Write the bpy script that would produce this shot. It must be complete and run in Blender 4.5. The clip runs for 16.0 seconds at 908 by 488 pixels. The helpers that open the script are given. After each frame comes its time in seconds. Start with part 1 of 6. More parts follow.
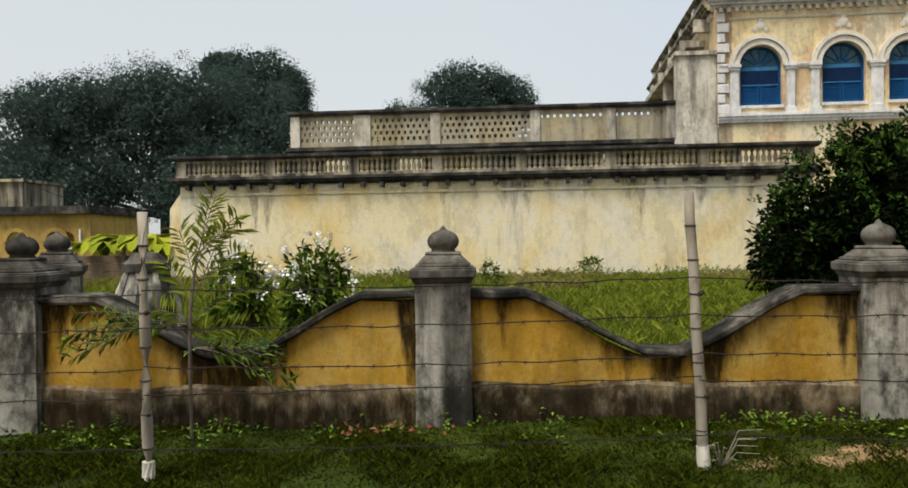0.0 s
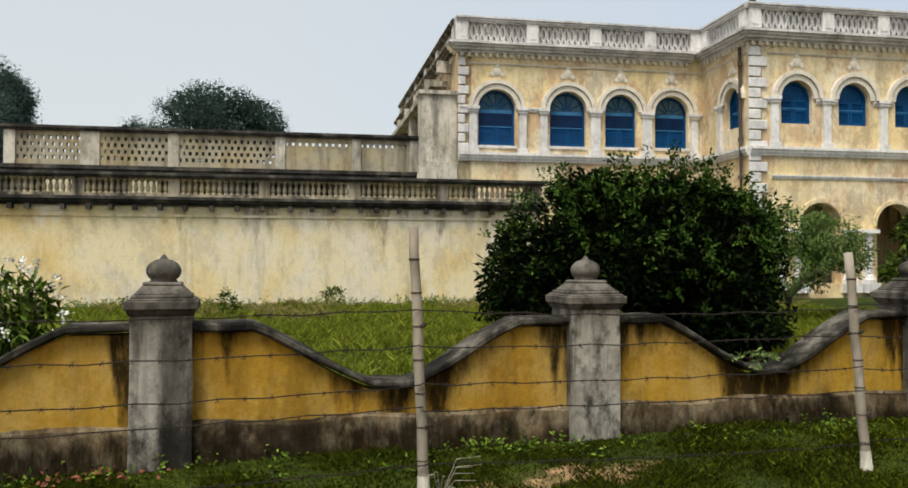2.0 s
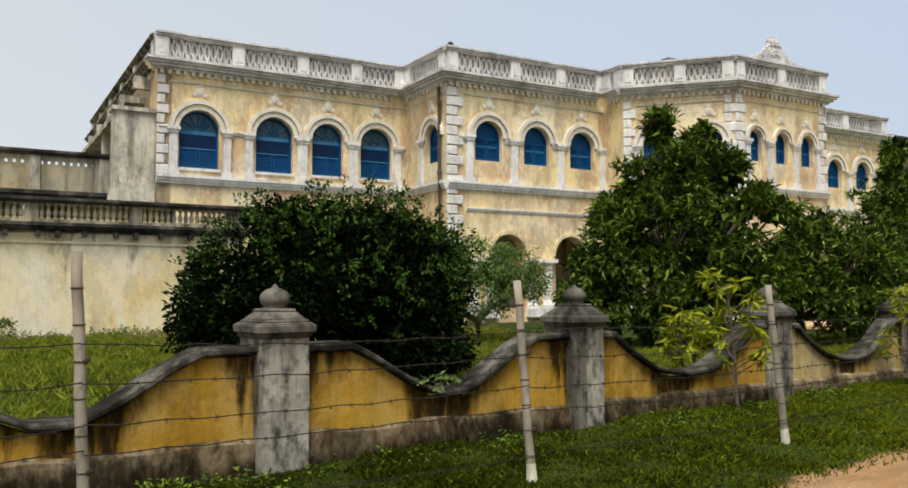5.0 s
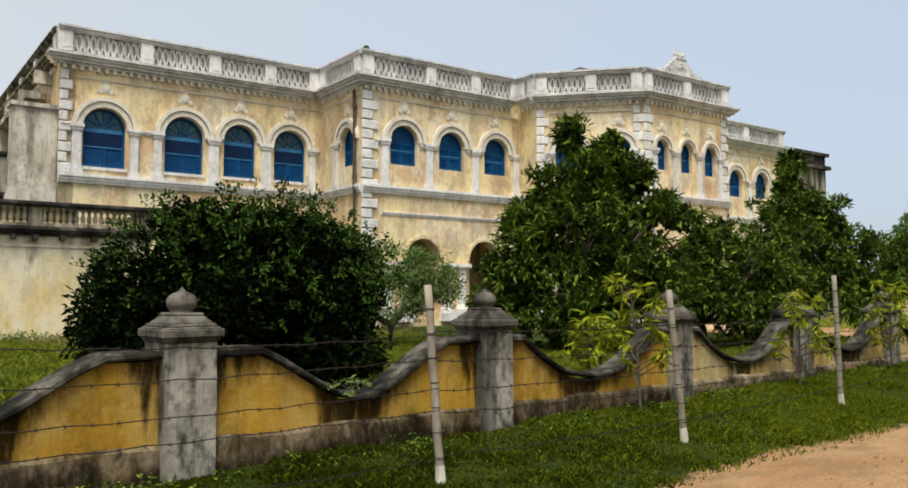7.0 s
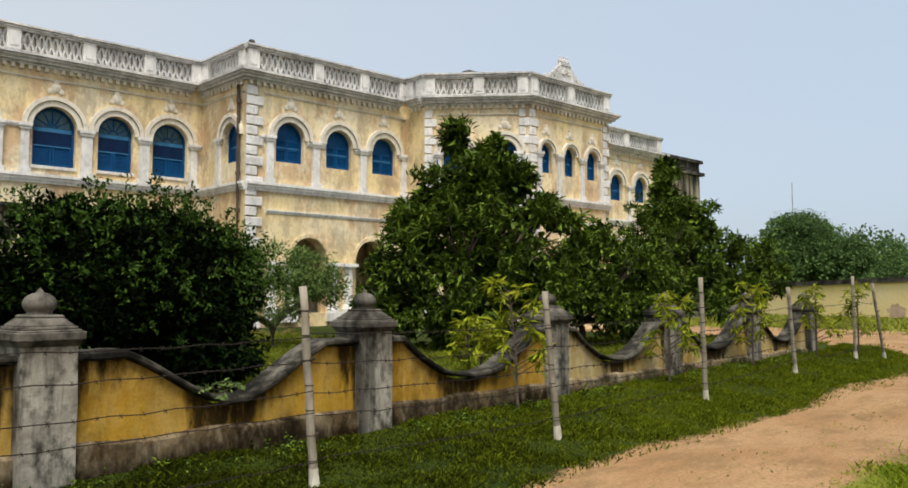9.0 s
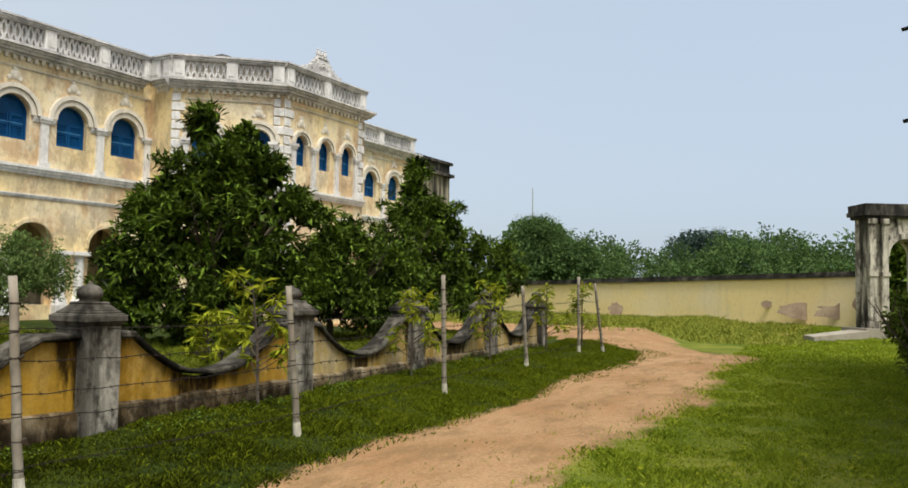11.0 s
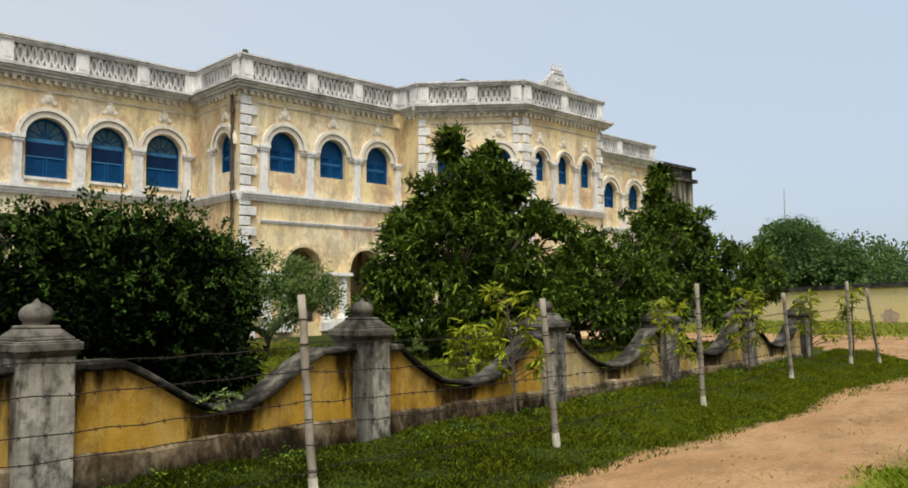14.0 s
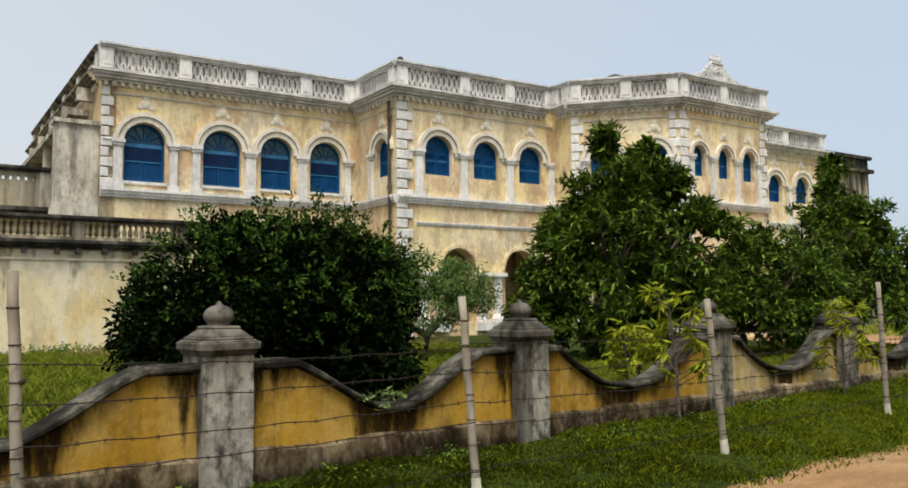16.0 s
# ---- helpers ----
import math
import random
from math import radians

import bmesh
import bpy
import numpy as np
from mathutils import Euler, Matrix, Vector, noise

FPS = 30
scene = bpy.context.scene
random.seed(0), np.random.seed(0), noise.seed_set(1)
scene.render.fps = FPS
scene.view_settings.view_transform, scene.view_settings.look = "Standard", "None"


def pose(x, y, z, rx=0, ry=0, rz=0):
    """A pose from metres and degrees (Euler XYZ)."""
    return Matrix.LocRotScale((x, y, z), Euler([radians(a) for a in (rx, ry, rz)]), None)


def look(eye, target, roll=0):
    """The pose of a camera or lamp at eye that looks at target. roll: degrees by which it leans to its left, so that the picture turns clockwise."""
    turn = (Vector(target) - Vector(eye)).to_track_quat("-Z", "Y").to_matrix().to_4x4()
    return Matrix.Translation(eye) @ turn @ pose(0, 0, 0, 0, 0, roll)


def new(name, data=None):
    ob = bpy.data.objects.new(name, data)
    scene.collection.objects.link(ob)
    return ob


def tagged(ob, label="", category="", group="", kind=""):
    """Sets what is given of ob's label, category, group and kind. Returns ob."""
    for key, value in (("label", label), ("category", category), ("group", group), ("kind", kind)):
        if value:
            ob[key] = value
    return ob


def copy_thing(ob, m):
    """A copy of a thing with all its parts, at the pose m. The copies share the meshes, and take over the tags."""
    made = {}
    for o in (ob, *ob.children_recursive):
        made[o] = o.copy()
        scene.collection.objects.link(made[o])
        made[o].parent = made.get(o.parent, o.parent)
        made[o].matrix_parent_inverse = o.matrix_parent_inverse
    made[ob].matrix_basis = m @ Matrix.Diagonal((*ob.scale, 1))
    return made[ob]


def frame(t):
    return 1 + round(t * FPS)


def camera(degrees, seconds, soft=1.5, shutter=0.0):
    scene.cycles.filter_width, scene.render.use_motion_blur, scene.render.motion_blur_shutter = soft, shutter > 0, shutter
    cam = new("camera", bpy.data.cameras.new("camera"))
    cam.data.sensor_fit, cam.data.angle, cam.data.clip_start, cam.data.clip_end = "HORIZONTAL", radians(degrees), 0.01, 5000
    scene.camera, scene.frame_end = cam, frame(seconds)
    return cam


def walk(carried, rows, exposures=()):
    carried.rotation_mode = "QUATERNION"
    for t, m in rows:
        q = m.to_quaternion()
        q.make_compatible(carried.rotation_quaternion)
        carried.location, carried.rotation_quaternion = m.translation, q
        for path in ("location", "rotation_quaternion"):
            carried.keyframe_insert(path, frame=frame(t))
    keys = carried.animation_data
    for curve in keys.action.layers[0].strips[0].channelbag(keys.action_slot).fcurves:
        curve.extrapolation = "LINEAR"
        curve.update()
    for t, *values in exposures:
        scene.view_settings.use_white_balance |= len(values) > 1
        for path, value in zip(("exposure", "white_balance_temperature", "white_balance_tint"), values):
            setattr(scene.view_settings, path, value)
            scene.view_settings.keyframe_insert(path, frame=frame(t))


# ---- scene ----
cam = camera(57.18, 16.0, soft=1.7)
# seconds, x, y, z, pitch, roll, yaw
ROWS = [
    (0.0, 0.320, -6.994, 1.546, -0.47, 0.76, 1.87),
    (0.5, 0.348, -7.030, 1.555, 0.29, 0.47, -2.69),
    (1.0, 0.408, -6.961, 1.554, 0.81, 0.26, -6.92),
    (1.5, 0.451, -6.922, 1.556, 1.14, 0.05, -11.20),
    (2.0, 0.481, -6.946, 1.565, 1.43, -0.12, -15.23),
    (2.5, 0.505, -6.960, 1.564, 1.79, -0.09, -18.94),
    (3.0, 0.560, -6.940, 1.567, 2.15, -0.18, -22.81),
    (3.5, 0.577, -6.970, 1.564, 2.42, -0.15, -26.21),
    (4.0, 0.610, -6.981, 1.569, 2.71, -0.06, -29.30),
    (4.5, 0.635, -6.985, 1.570, 3.05, 0.03, -32.29),
    (5.0, 0.668, -6.982, 1.571, 3.31, 0.15, -34.89),
    (7.5, 0.648, -7.096, 1.571, 3.60, 0.05, -42.07),
    (8.0, 0.699, -7.118, 1.574, 3.63, 0.11, -43.79),
    (10.5, 0.757, -7.190, 1.606, 3.33, -0.74, -59.78),
    (11.0, 0.814, -7.200, 1.595, 3.33, -0.93, -65.13),
    (11.5, 0.878, -7.189, 1.593, 3.34, -0.84, -69.10),
    (12.0, 0.902, -7.196, 1.595, 3.33, -0.72, -70.25),
    (12.5, 0.805, -7.203, 1.590, 3.55, -0.38, -66.33),
    (13.0, 0.774, -7.172, 1.578, 3.78, -0.10, -61.05),
    (13.5, 0.692, -7.146, 1.576, 4.00, 0.18, -54.31),
    (14.0, 0.706, -7.116, 1.578, 4.14, 0.41, -48.68),
    (14.5, 0.691, -7.080, 1.577, 4.20, 0.40, -44.42),
    (15.0, 0.677, -7.055, 1.579, 4.20, 0.40, -41.18),
    (15.5, 0.672, -7.058, 1.585, 4.17, 0.43, -39.24),
    (16.0, 0.673, -7.072, 1.595, 4.19, 0.49, -38.19),
]
walk(cam, [(t, pose(x, y, z, 90 + pitch, roll, yaw)) for t, x, y, z, pitch, roll, yaw in ROWS])

# ---------------------------------------------------------------- light
SUN_AZ, SUN_EL = 220.0, 65.0          # compass of the sun seen from the place, degrees from +y clockwise
world = bpy.data.worlds.new("sky")
world.use_nodes = True
scene.world = world
wn, wl = world.node_tree.nodes, world.node_tree.links
sky = wn.new("ShaderNodeTexSky")
sky.sky_type, sky.sun_disc = "NISHITA", False
sky.sun_elevation, sky.sun_rotation = radians(SUN_EL), radians(SUN_AZ)
sky.air_density, sky.dust_density, sky.ozone_density, sky.altitude = 1.0, 4.0, 1.0, 0
haze = wn.new("ShaderNodeMixRGB")
haze.inputs[0].default_value = 0.62
veil = wn.new("ShaderNodeTexGradient")          # the cloud veil thins towards the east
tint = wn.new("ShaderNodeMixRGB")
tint.inputs[1].default_value, tint.inputs[2].default_value = (7.6, 7.8, 7.6, 1), (5.75, 6.75, 7.95, 1)
wl.new(veil.outputs["Fac"], tint.inputs[0])
wl.new(tint.outputs[0], haze.inputs[2])
wl.new(sky.outputs[0], haze.inputs[1])
wl.new(haze.outputs[0], wn["Background"].inputs[0])
wn["Background"].inputs[1].default_value = 0.126
sun_data = bpy.data.lights.new("sun", "SUN")
sun_data.energy, sun_data.angle, sun_data.color = 4.3, radians(24), (1.0, 0.95, 0.87)
sun = new("sun", sun_data)
sx, sy = math.sin(radians(SUN_AZ)), math.cos(radians(SUN_AZ))
sun.matrix_world = look((sx * 60, sy * 60, 60 * math.tan(radians(SUN_EL))), (0, 0, 0))
scene.view_settings.exposure = 0.0


# ---------------------------------------------------------------- materials
def shader(name, rough=0.9, spec=0.06):
    m = bpy.data.materials.new(name)
    m.use_nodes = True
    n, l = m.node_tree.nodes, m.node_tree.links
    b = n["Principled BSDF"]
    b.inputs["Roughness"].default_value = rough
    b.inputs["Specular IOR Level"].default_value = spec
    return m, n, l, b


def place_node(n, l, scale):
    g = n.new("ShaderNodeNewGeometry")
    mp = n.new("ShaderNodeMapping")
    mp.inputs["Scale"].default_value = scale
    l.new(g.outputs["Position"], mp.inputs["Vector"])
    return mp.outputs[0]


def noise_fac(n, l, scale, detail=6, lo=0.4, hi=0.6, rough=0.6):
    """A grey mask from noise over world places, stretched by scale."""
    t = n.new("ShaderNodeTexNoise")
    t.inputs["Scale"].default_value = 1.0
    t.inputs["Detail"].default_value = detail
    t.inputs["Roughness"].default_value = rough
    l.new(place_node(n, l, scale), t.inputs["Vector"])
    r = n.new("ShaderNodeMapRange")
    r.inputs["From Min"].default_value, r.inputs["From Max"].default_value = lo, hi
    l.new(t.outputs["Fac"], r.inputs["Value"])
    return r.outputs[0]


def mix(n, l, fac, a, b):
    x = n.new("ShaderNodeMixRGB")
    for i, v in ((0, fac), (1, a), (2, b)):
        if isinstance(v, (int, float)):
            x.inputs[i].default_value = v
        elif isinstance(v, tuple):
            x.inputs[i].default_value = (*v, 1)
        else:
            l.new(v, x.inputs[i])
    return x.outputs[0]


def times(n, l, a, b):
    x = n.new("ShaderNodeMath")
    x.operation = "MULTIPLY"
    for i, v in ((0, a), (1, b)):
        if isinstance(v, (int, float)):
            x.inputs[i].default_value = v
        else:
            l.new(v, x.inputs[i])
    return x.outputs[0]


def bump(n, l, b, scale, strength, dist=0.02, detail=8):
    t = n.new("ShaderNodeTexNoise")
    t.inputs["Scale"].default_value, t.inputs["Detail"].default_value = 1.0, detail
    l.new(place_node(n, l, scale), t.inputs["Vector"])
    u = n.new("ShaderNodeBump")
    u.inputs["Strength"].default_value, u.inputs["Distance"].default_value = strength, dist
    l.new(t.outputs["Fac"], u.inputs["Height"])
    l.new(u.outputs[0], b.inputs["Normal"])


def plaster(name, base, second, stain, streak=0.5, blotch=(0.45, 0.62), rough=0.92, big=0.45, wash=None, streak_range=(0.52, 0.75), spot=0.35, grime=0.0, runs=0.6, wash_range=(0.46, 0.60), rain=None):
    """Old limewash: two tones in patches, rain streaks, small dark spots, algae runs where the mesh names them."""
    m, n, l, b = shader(name, rough)
    c = mix(n, l, noise_fac(n, l, (big, big, big), 8, *blotch), base, second)
    if wash:
        c = mix(n, l, noise_fac(n, l, (big * 2.3, big * 2.3, big * 1.5), 9, *wash_range, 0.7), c, wash)
    c = mix(n, l, times(n, l, noise_fac(n, l, (2.6, 2.6, 0.28), 7, *streak_range), streak), c, stain)
    if grime:
        c = mix(n, l, times(n, l, noise_fac(n, l, (1.5, 1.5, 0.8), 9, 0.50, 0.58, 0.72), grime), c, stain)
        c = mix(n, l, times(n, l, noise_fac(n, l, (8, 8, 0.9), 6, 0.53, 0.66, 0.65), grime * runs), c, stain)
    c = mix(n, l, times(n, l, noise_fac(n, l, (7, 7, 5), 8, 0.50, 0.70), spot), c, stain)
    c = mix(n, l, times(n, l, noise_fac(n, l, (40, 40, 40), 4, 0.4, 0.7), 0.18), c, stain)
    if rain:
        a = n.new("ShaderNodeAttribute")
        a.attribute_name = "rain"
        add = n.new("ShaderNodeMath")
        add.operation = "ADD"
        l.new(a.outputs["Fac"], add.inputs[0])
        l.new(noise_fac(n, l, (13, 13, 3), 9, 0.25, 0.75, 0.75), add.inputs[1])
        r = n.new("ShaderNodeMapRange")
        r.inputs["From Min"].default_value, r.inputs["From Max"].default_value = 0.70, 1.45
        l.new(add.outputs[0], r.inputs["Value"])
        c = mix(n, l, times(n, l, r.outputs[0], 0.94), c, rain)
    l.new(c, b.inputs["Base Color"])
    bump(n, l, b, (18, 18, 18), 0.35)
    return m


M_PALACE = plaster("palace_plaster", (0.83, 0.67, 0.355), (0.80, 0.71, 0.51), (0.26, 0.195, 0.13), 0.28, wash=(0.64, 0.46, 0.27), wash_range=(0.50, 0.59), streak_range=(0.49, 0.66), blotch=(0.40, 0.58), grime=0.42, runs=0.3, big=0.38, spot=0.35)
M_TRIM = plaster("white_limewash", (0.82, 0.81, 0.785), (0.72, 0.71, 0.69), (0.20, 0.19, 0.18), 0.35, big=0.9, streak_range=(0.48, 0.72), grime=0.22)
M_GREY = plaster("grey_limewash", (0.70, 0.69, 0.675), (0.57, 0.565, 0.56), (0.12, 0.115, 0.11), 0.45, big=0.9, streak_range=(0.48, 0.70), grime=0.28)
M_CREAM = plaster("cream_moulding", (0.76, 0.71, 0.60), (0.68, 0.63, 0.53), (0.22, 0.19, 0.15), 0.35, big=0.9, streak_range=(0.50, 0.72))
M_TERRACE = plaster("terrace_plaster", (0.78, 0.68, 0.43), (0.74, 0.56, 0.25), (0.20, 0.16, 0.11), 0.30, (0.50, 0.62), big=0.40, wash=(0.76, 0.69, 0.53), wash_range=(0.47, 0.57), streak_range=(0.58, 0.69), spot=0.18, grime=0.22, runs=0.25, rain=(0.15, 0.12, 0.08))
M_WEATHERED = plaster("weathered_stone", (0.36, 0.32, 0.24), (0.50, 0.44, 0.29), (0.035, 0.032, 0.028), 0.95, big=1.2, streak_range=(0.40, 0.60))
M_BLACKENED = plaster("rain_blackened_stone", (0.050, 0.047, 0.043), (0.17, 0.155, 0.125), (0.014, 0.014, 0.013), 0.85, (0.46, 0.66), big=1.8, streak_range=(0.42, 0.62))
M_JALI = plaster("grey_jali_plaster", (0.40, 0.36, 0.26), (0.48, 0.40, 0.23), (0.06, 0.054, 0.046), 0.8, big=1.0, streak_range=(0.43, 0.66))
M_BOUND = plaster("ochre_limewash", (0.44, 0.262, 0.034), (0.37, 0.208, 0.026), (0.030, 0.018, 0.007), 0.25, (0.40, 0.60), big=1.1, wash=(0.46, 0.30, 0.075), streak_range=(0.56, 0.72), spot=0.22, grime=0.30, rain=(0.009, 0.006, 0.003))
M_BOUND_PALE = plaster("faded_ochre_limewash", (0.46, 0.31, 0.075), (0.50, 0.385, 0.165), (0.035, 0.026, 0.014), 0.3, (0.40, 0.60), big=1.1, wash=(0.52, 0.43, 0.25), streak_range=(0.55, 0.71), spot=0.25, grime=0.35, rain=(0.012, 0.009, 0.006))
M_PLINTH = plaster("damp_plinth", (0.17, 0.125, 0.068), (0.08, 0.054, 0.027), (0.008, 0.006, 0.003), 0.65, (0.38, 0.62), big=2.2, wash=(0.26, 0.21, 0.135), streak_range=(0.47, 0.67), spot=0.85, grime=0.75, rain=(0.013, 0.009, 0.004))
M_PLINTH_PALE = plaster("pale_damp_plinth", (0.30, 0.235, 0.135), (0.16, 0.115, 0.062), (0.012, 0.009, 0.005), 0.55, (0.40, 0.62), big=2.2, wash=(0.38, 0.32, 0.22), streak_range=(0.48, 0.68), spot=0.7, grime=0.65, rain=(0.022, 0.016, 0.008))
M_PILLAR = plaster("grey_pillar_render", (0.41, 0.39, 0.33), (0.215, 0.20, 0.165), (0.010, 0.009, 0.007), 0.75, (0.42, 0.60), big=2.0, streak_range=(0.47, 0.63), spot=0.85, grime=0.8)
M_CAP = plaster("dark_cap_stone", (0.155, 0.143, 0.12), (0.065, 0.060, 0.050), (0.010, 0.0095, 0.008), 0.85, (0.42, 0.6), big=3.0, spot=0.8, grime=0.5)
M_COPING = plaster("dark_coping", (0.135, 0.125, 0.102), (0.030, 0.028, 0.023), (0.005, 0.005, 0.004), 0.9, (0.40, 0.57), big=2.6, spot=0.85, grime=0.8)
M_OLDWHITE = plaster("old_white_plaster", (0.64, 0.60, 0.50), (0.50, 0.46, 0.36), (0.040, 0.036, 0.030), 0.65, big=0.8, streak_range=(0.48, 0.64), grime=0.35)
M_GATE = plaster("blackened_white_plaster", (0.60, 0.56, 0.47), (0.40, 0.37, 0.30), (0.018, 0.016, 0.013), 0.9, big=0.8, streak_range=(0.46, 0.58), grime=0.8)
M_BUFF = plaster("buff_plaster", (0.78, 0.66, 0.43), (0.68, 0.54, 0.31), (0.06, 0.05, 0.04), 0.85, big=0.5, streak_range=(0.49, 0.63), grime=0.35)
M_FARWALL = plaster("yellow_far_wall", (0.88, 0.71, 0.35), (0.86, 0.73, 0.46), (0.45, 0.36, 0.22), 0.2, big=0.3, streak_range=(0.56, 0.7), spot=0.2)
M_OCHRE = plaster("dull_ochre_plaster", (0.52, 0.35, 0.10), (0.44, 0.29, 0.085), (0.10, 0.07, 0.035), 0.35, big=0.5, streak_range=(0.54, 0.7), spot=0.3, grime=0.3)
M_BARE = plaster("bare_mortar", (0.30, 0.22, 0.16), (0.40, 0.31, 0.22), (0.16, 0.12, 0.09), 0.4, big=1.5)
M_BRICK = plaster("red_brick", (0.20, 0.075, 0.04), (0.15, 0.06, 0.035), (0.06, 0.03, 0.02), 0.4, big=4)
# dark colour standing in for the unlit rooms behind the windows
M_DARK, _n, _l, _b = shader("unlit_room_backing", 1.0)
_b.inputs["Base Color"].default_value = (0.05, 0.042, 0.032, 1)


def painted(name, base, other, rough=0.5, scale=3.0):
    m, n, l, b = shader(name, rough, 0.15)
    c = mix(n, l, noise_fac(n, l, (scale, scale, scale * 0.5), 7, 0.38, 0.68), base, other)
    c = mix(n, l, times(n, l, noise_fac(n, l, (14, 14, 4), 5, 0.55, 0.75), 0.5), c, tuple(v * 0.4 for v in base))
    l.new(c, b.inputs["Base Color"])
    bump(n, l, b, (30, 30, 8), 0.25, 0.01)
    return m


M_BLUE = painted("blue_shutter_paint", (0.003, 0.070, 0.205), (0.002, 0.045, 0.140))
M_NAVY = painted("navy_shutter_paint", (0.002, 0.013, 0.050), (0.002, 0.022, 0.075))
M_BLUE_LIGHT = painted("sun_bleached_blue", (0.05, 0.20, 0.38), (0.03, 0.13, 0.28))
M_FAN = painted("dusty_fanlight_glass", (0.02, 0.085, 0.15), (0.09, 0.15, 0.17), 0.2, 4.0)
M_RUST = painted("rusty_drainpipe", (0.06, 0.045, 0.035), (0.11, 0.09, 0.07), 0.7)
M_BAMBOO = painted("weathered_bamboo", (0.33, 0.30, 0.24), (0.19, 0.165, 0.125), 0.75, 6)
M_NODE = painted("bamboo_node", (0.060, 0.048, 0.035), (0.030, 0.025, 0.018), 0.8, 8)
M_LIMED = painted("limewashed_foot", (0.62, 0.60, 0.50), (0.46, 0.42, 0.33), 0.9, 8)
M_WIRE = painted("rusted_wire", (0.014, 0.011, 0.009), (0.028, 0.021, 0.016), 0.7, 8)
M_BARK = painted("grey_brown_bark", (0.085, 0.065, 0.05), (0.15, 0.125, 0.10), 0.9, 7)
M_TEAL = painted("teal_cloth", (0.02, 0.26, 0.22), (0.04, 0.36, 0.30), 0.9, 5)
M_SHEET = painted("white_corrugated_sheet", (0.66, 0.66, 0.63), (0.50, 0.50, 0.48), 0.5, 2)
M_TIMBER = painted("brown_timber", (0.12, 0.075, 0.05), (0.20, 0.14, 0.10), 0.8, 4)
M_FENCE = painted("brown_fence_boards", (0.12, 0.08, 0.055), (0.18, 0.13, 0.09), 0.85, 3)
M_ROOF = painted("dark_roof_tiles", (0.055, 0.055, 0.055), (0.09, 0.085, 0.08), 0.8, 2)
M_PETAL = painted("white_petals", (0.80, 0.80, 0.76), (0.68, 0.68, 0.62), 0.6, 9)
M_PATH = painted("pale_concrete", (0.34, 0.31, 0.25), (0.24, 0.215, 0.165), 0.9, 2)


def leafy(name, dark, light, glow=0.12, rough=0.55, spec=0.03, few=1.0):
    """Leaves: tone varies from leaf to leaf, a little light passes through."""
    m, n, l, b = shader(name, rough, spec)
    g = n.new("ShaderNodeNewGeometry")
    p = n.new("ShaderNodeMath")            # above 1: fewer light leaves
    p.operation = "POWER"
    p.inputs[1].default_value = few
    l.new(g.outputs["Random Per Island"], p.inputs[0])
    c = mix(n, l, p.outputs[0], dark, light)
    c = mix(n, l, noise_fac(n, l, (1.1, 1.1, 1.1), 4, 0.40, 0.75), c, mix(n, l, 0.40, c, light))
    l.new(c, b.inputs["Base Color"])
    tr = n.new("ShaderNodeBsdfTranslucent")
    l.new(c, tr.inputs["Color"])
    ms = n.new("ShaderNodeMixShader")
    ms.inputs[0].default_value = glow
    l.new(b.outputs[0], ms.inputs[1])
    l.new(tr.outputs[0], ms.inputs[2])
    l.new(ms.outputs[0], n["Material Output"].inputs["Surface"])
    return m


# bush shade is in the colours: near-black leaves inside, paler lit ones on top
M_LEAF_BUSH_SHADE = leafy("shaded_bush_leaf", (0.0008, 0.0022, 0.0005), (0.011, 0.025, 0.004), 0.02, few=2.4)
M_LEAF_BUSH_LIT = leafy("lit_bush_tip_leaf", (0.006, 0.018, 0.002), (0.070, 0.130, 0.020), 0.08, few=2.0)
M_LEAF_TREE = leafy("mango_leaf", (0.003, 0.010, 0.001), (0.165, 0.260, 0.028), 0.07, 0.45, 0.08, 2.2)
M_LEAF_PALE = leafy("pale_shrub_leaf", (0.06, 0.10, 0.028), (0.18, 0.26, 0.075), 0.2)
M_LEAF_YOUNG = leafy("yellow_green_leaf", (0.11, 0.155, 0.010), (0.37, 0.395, 0.030), 0.25)
M_LEAF_PALM = leafy("young_frond", (0.075, 0.115, 0.012), (0.25, 0.29, 0.035), 0.2)
# grey-blue tone of low contrast: distance haze mixed into the leaf colour
M_LEAF_FAR = leafy("hazed_far_foliage", (0.050, 0.078, 0.068), (0.074, 0.110, 0.090), 0.2)
M_LEAF_WOOD = leafy("distant_wood", (0.042, 0.085, 0.034), (0.125, 0.20, 0.060), 0.2)
M_LEAF_CORNER = leafy("corner_bush_leaf", (0.020, 0.040, 0.006), (0.23, 0.30, 0.055), 0.2, few=1.6)
M_GRASS = leafy("grass_blade", (0.13, 0.165, 0.020), (0.30, 0.31, 0.055), 0.25, 0.7)
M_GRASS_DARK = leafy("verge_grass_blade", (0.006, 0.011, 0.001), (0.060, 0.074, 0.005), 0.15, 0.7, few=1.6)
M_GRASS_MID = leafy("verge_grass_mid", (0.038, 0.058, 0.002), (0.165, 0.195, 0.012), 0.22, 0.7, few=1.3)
M_LAWN = leafy("lawn_grass_blade", (0.075, 0.125, 0.007), (0.30, 0.36, 0.030), 0.25, 0.7)
M_GRASS_DRY = leafy("garden_grass", (0.050, 0.082, 0.006), (0.245, 0.270, 0.032), 0.2, 0.7, few=1.3)

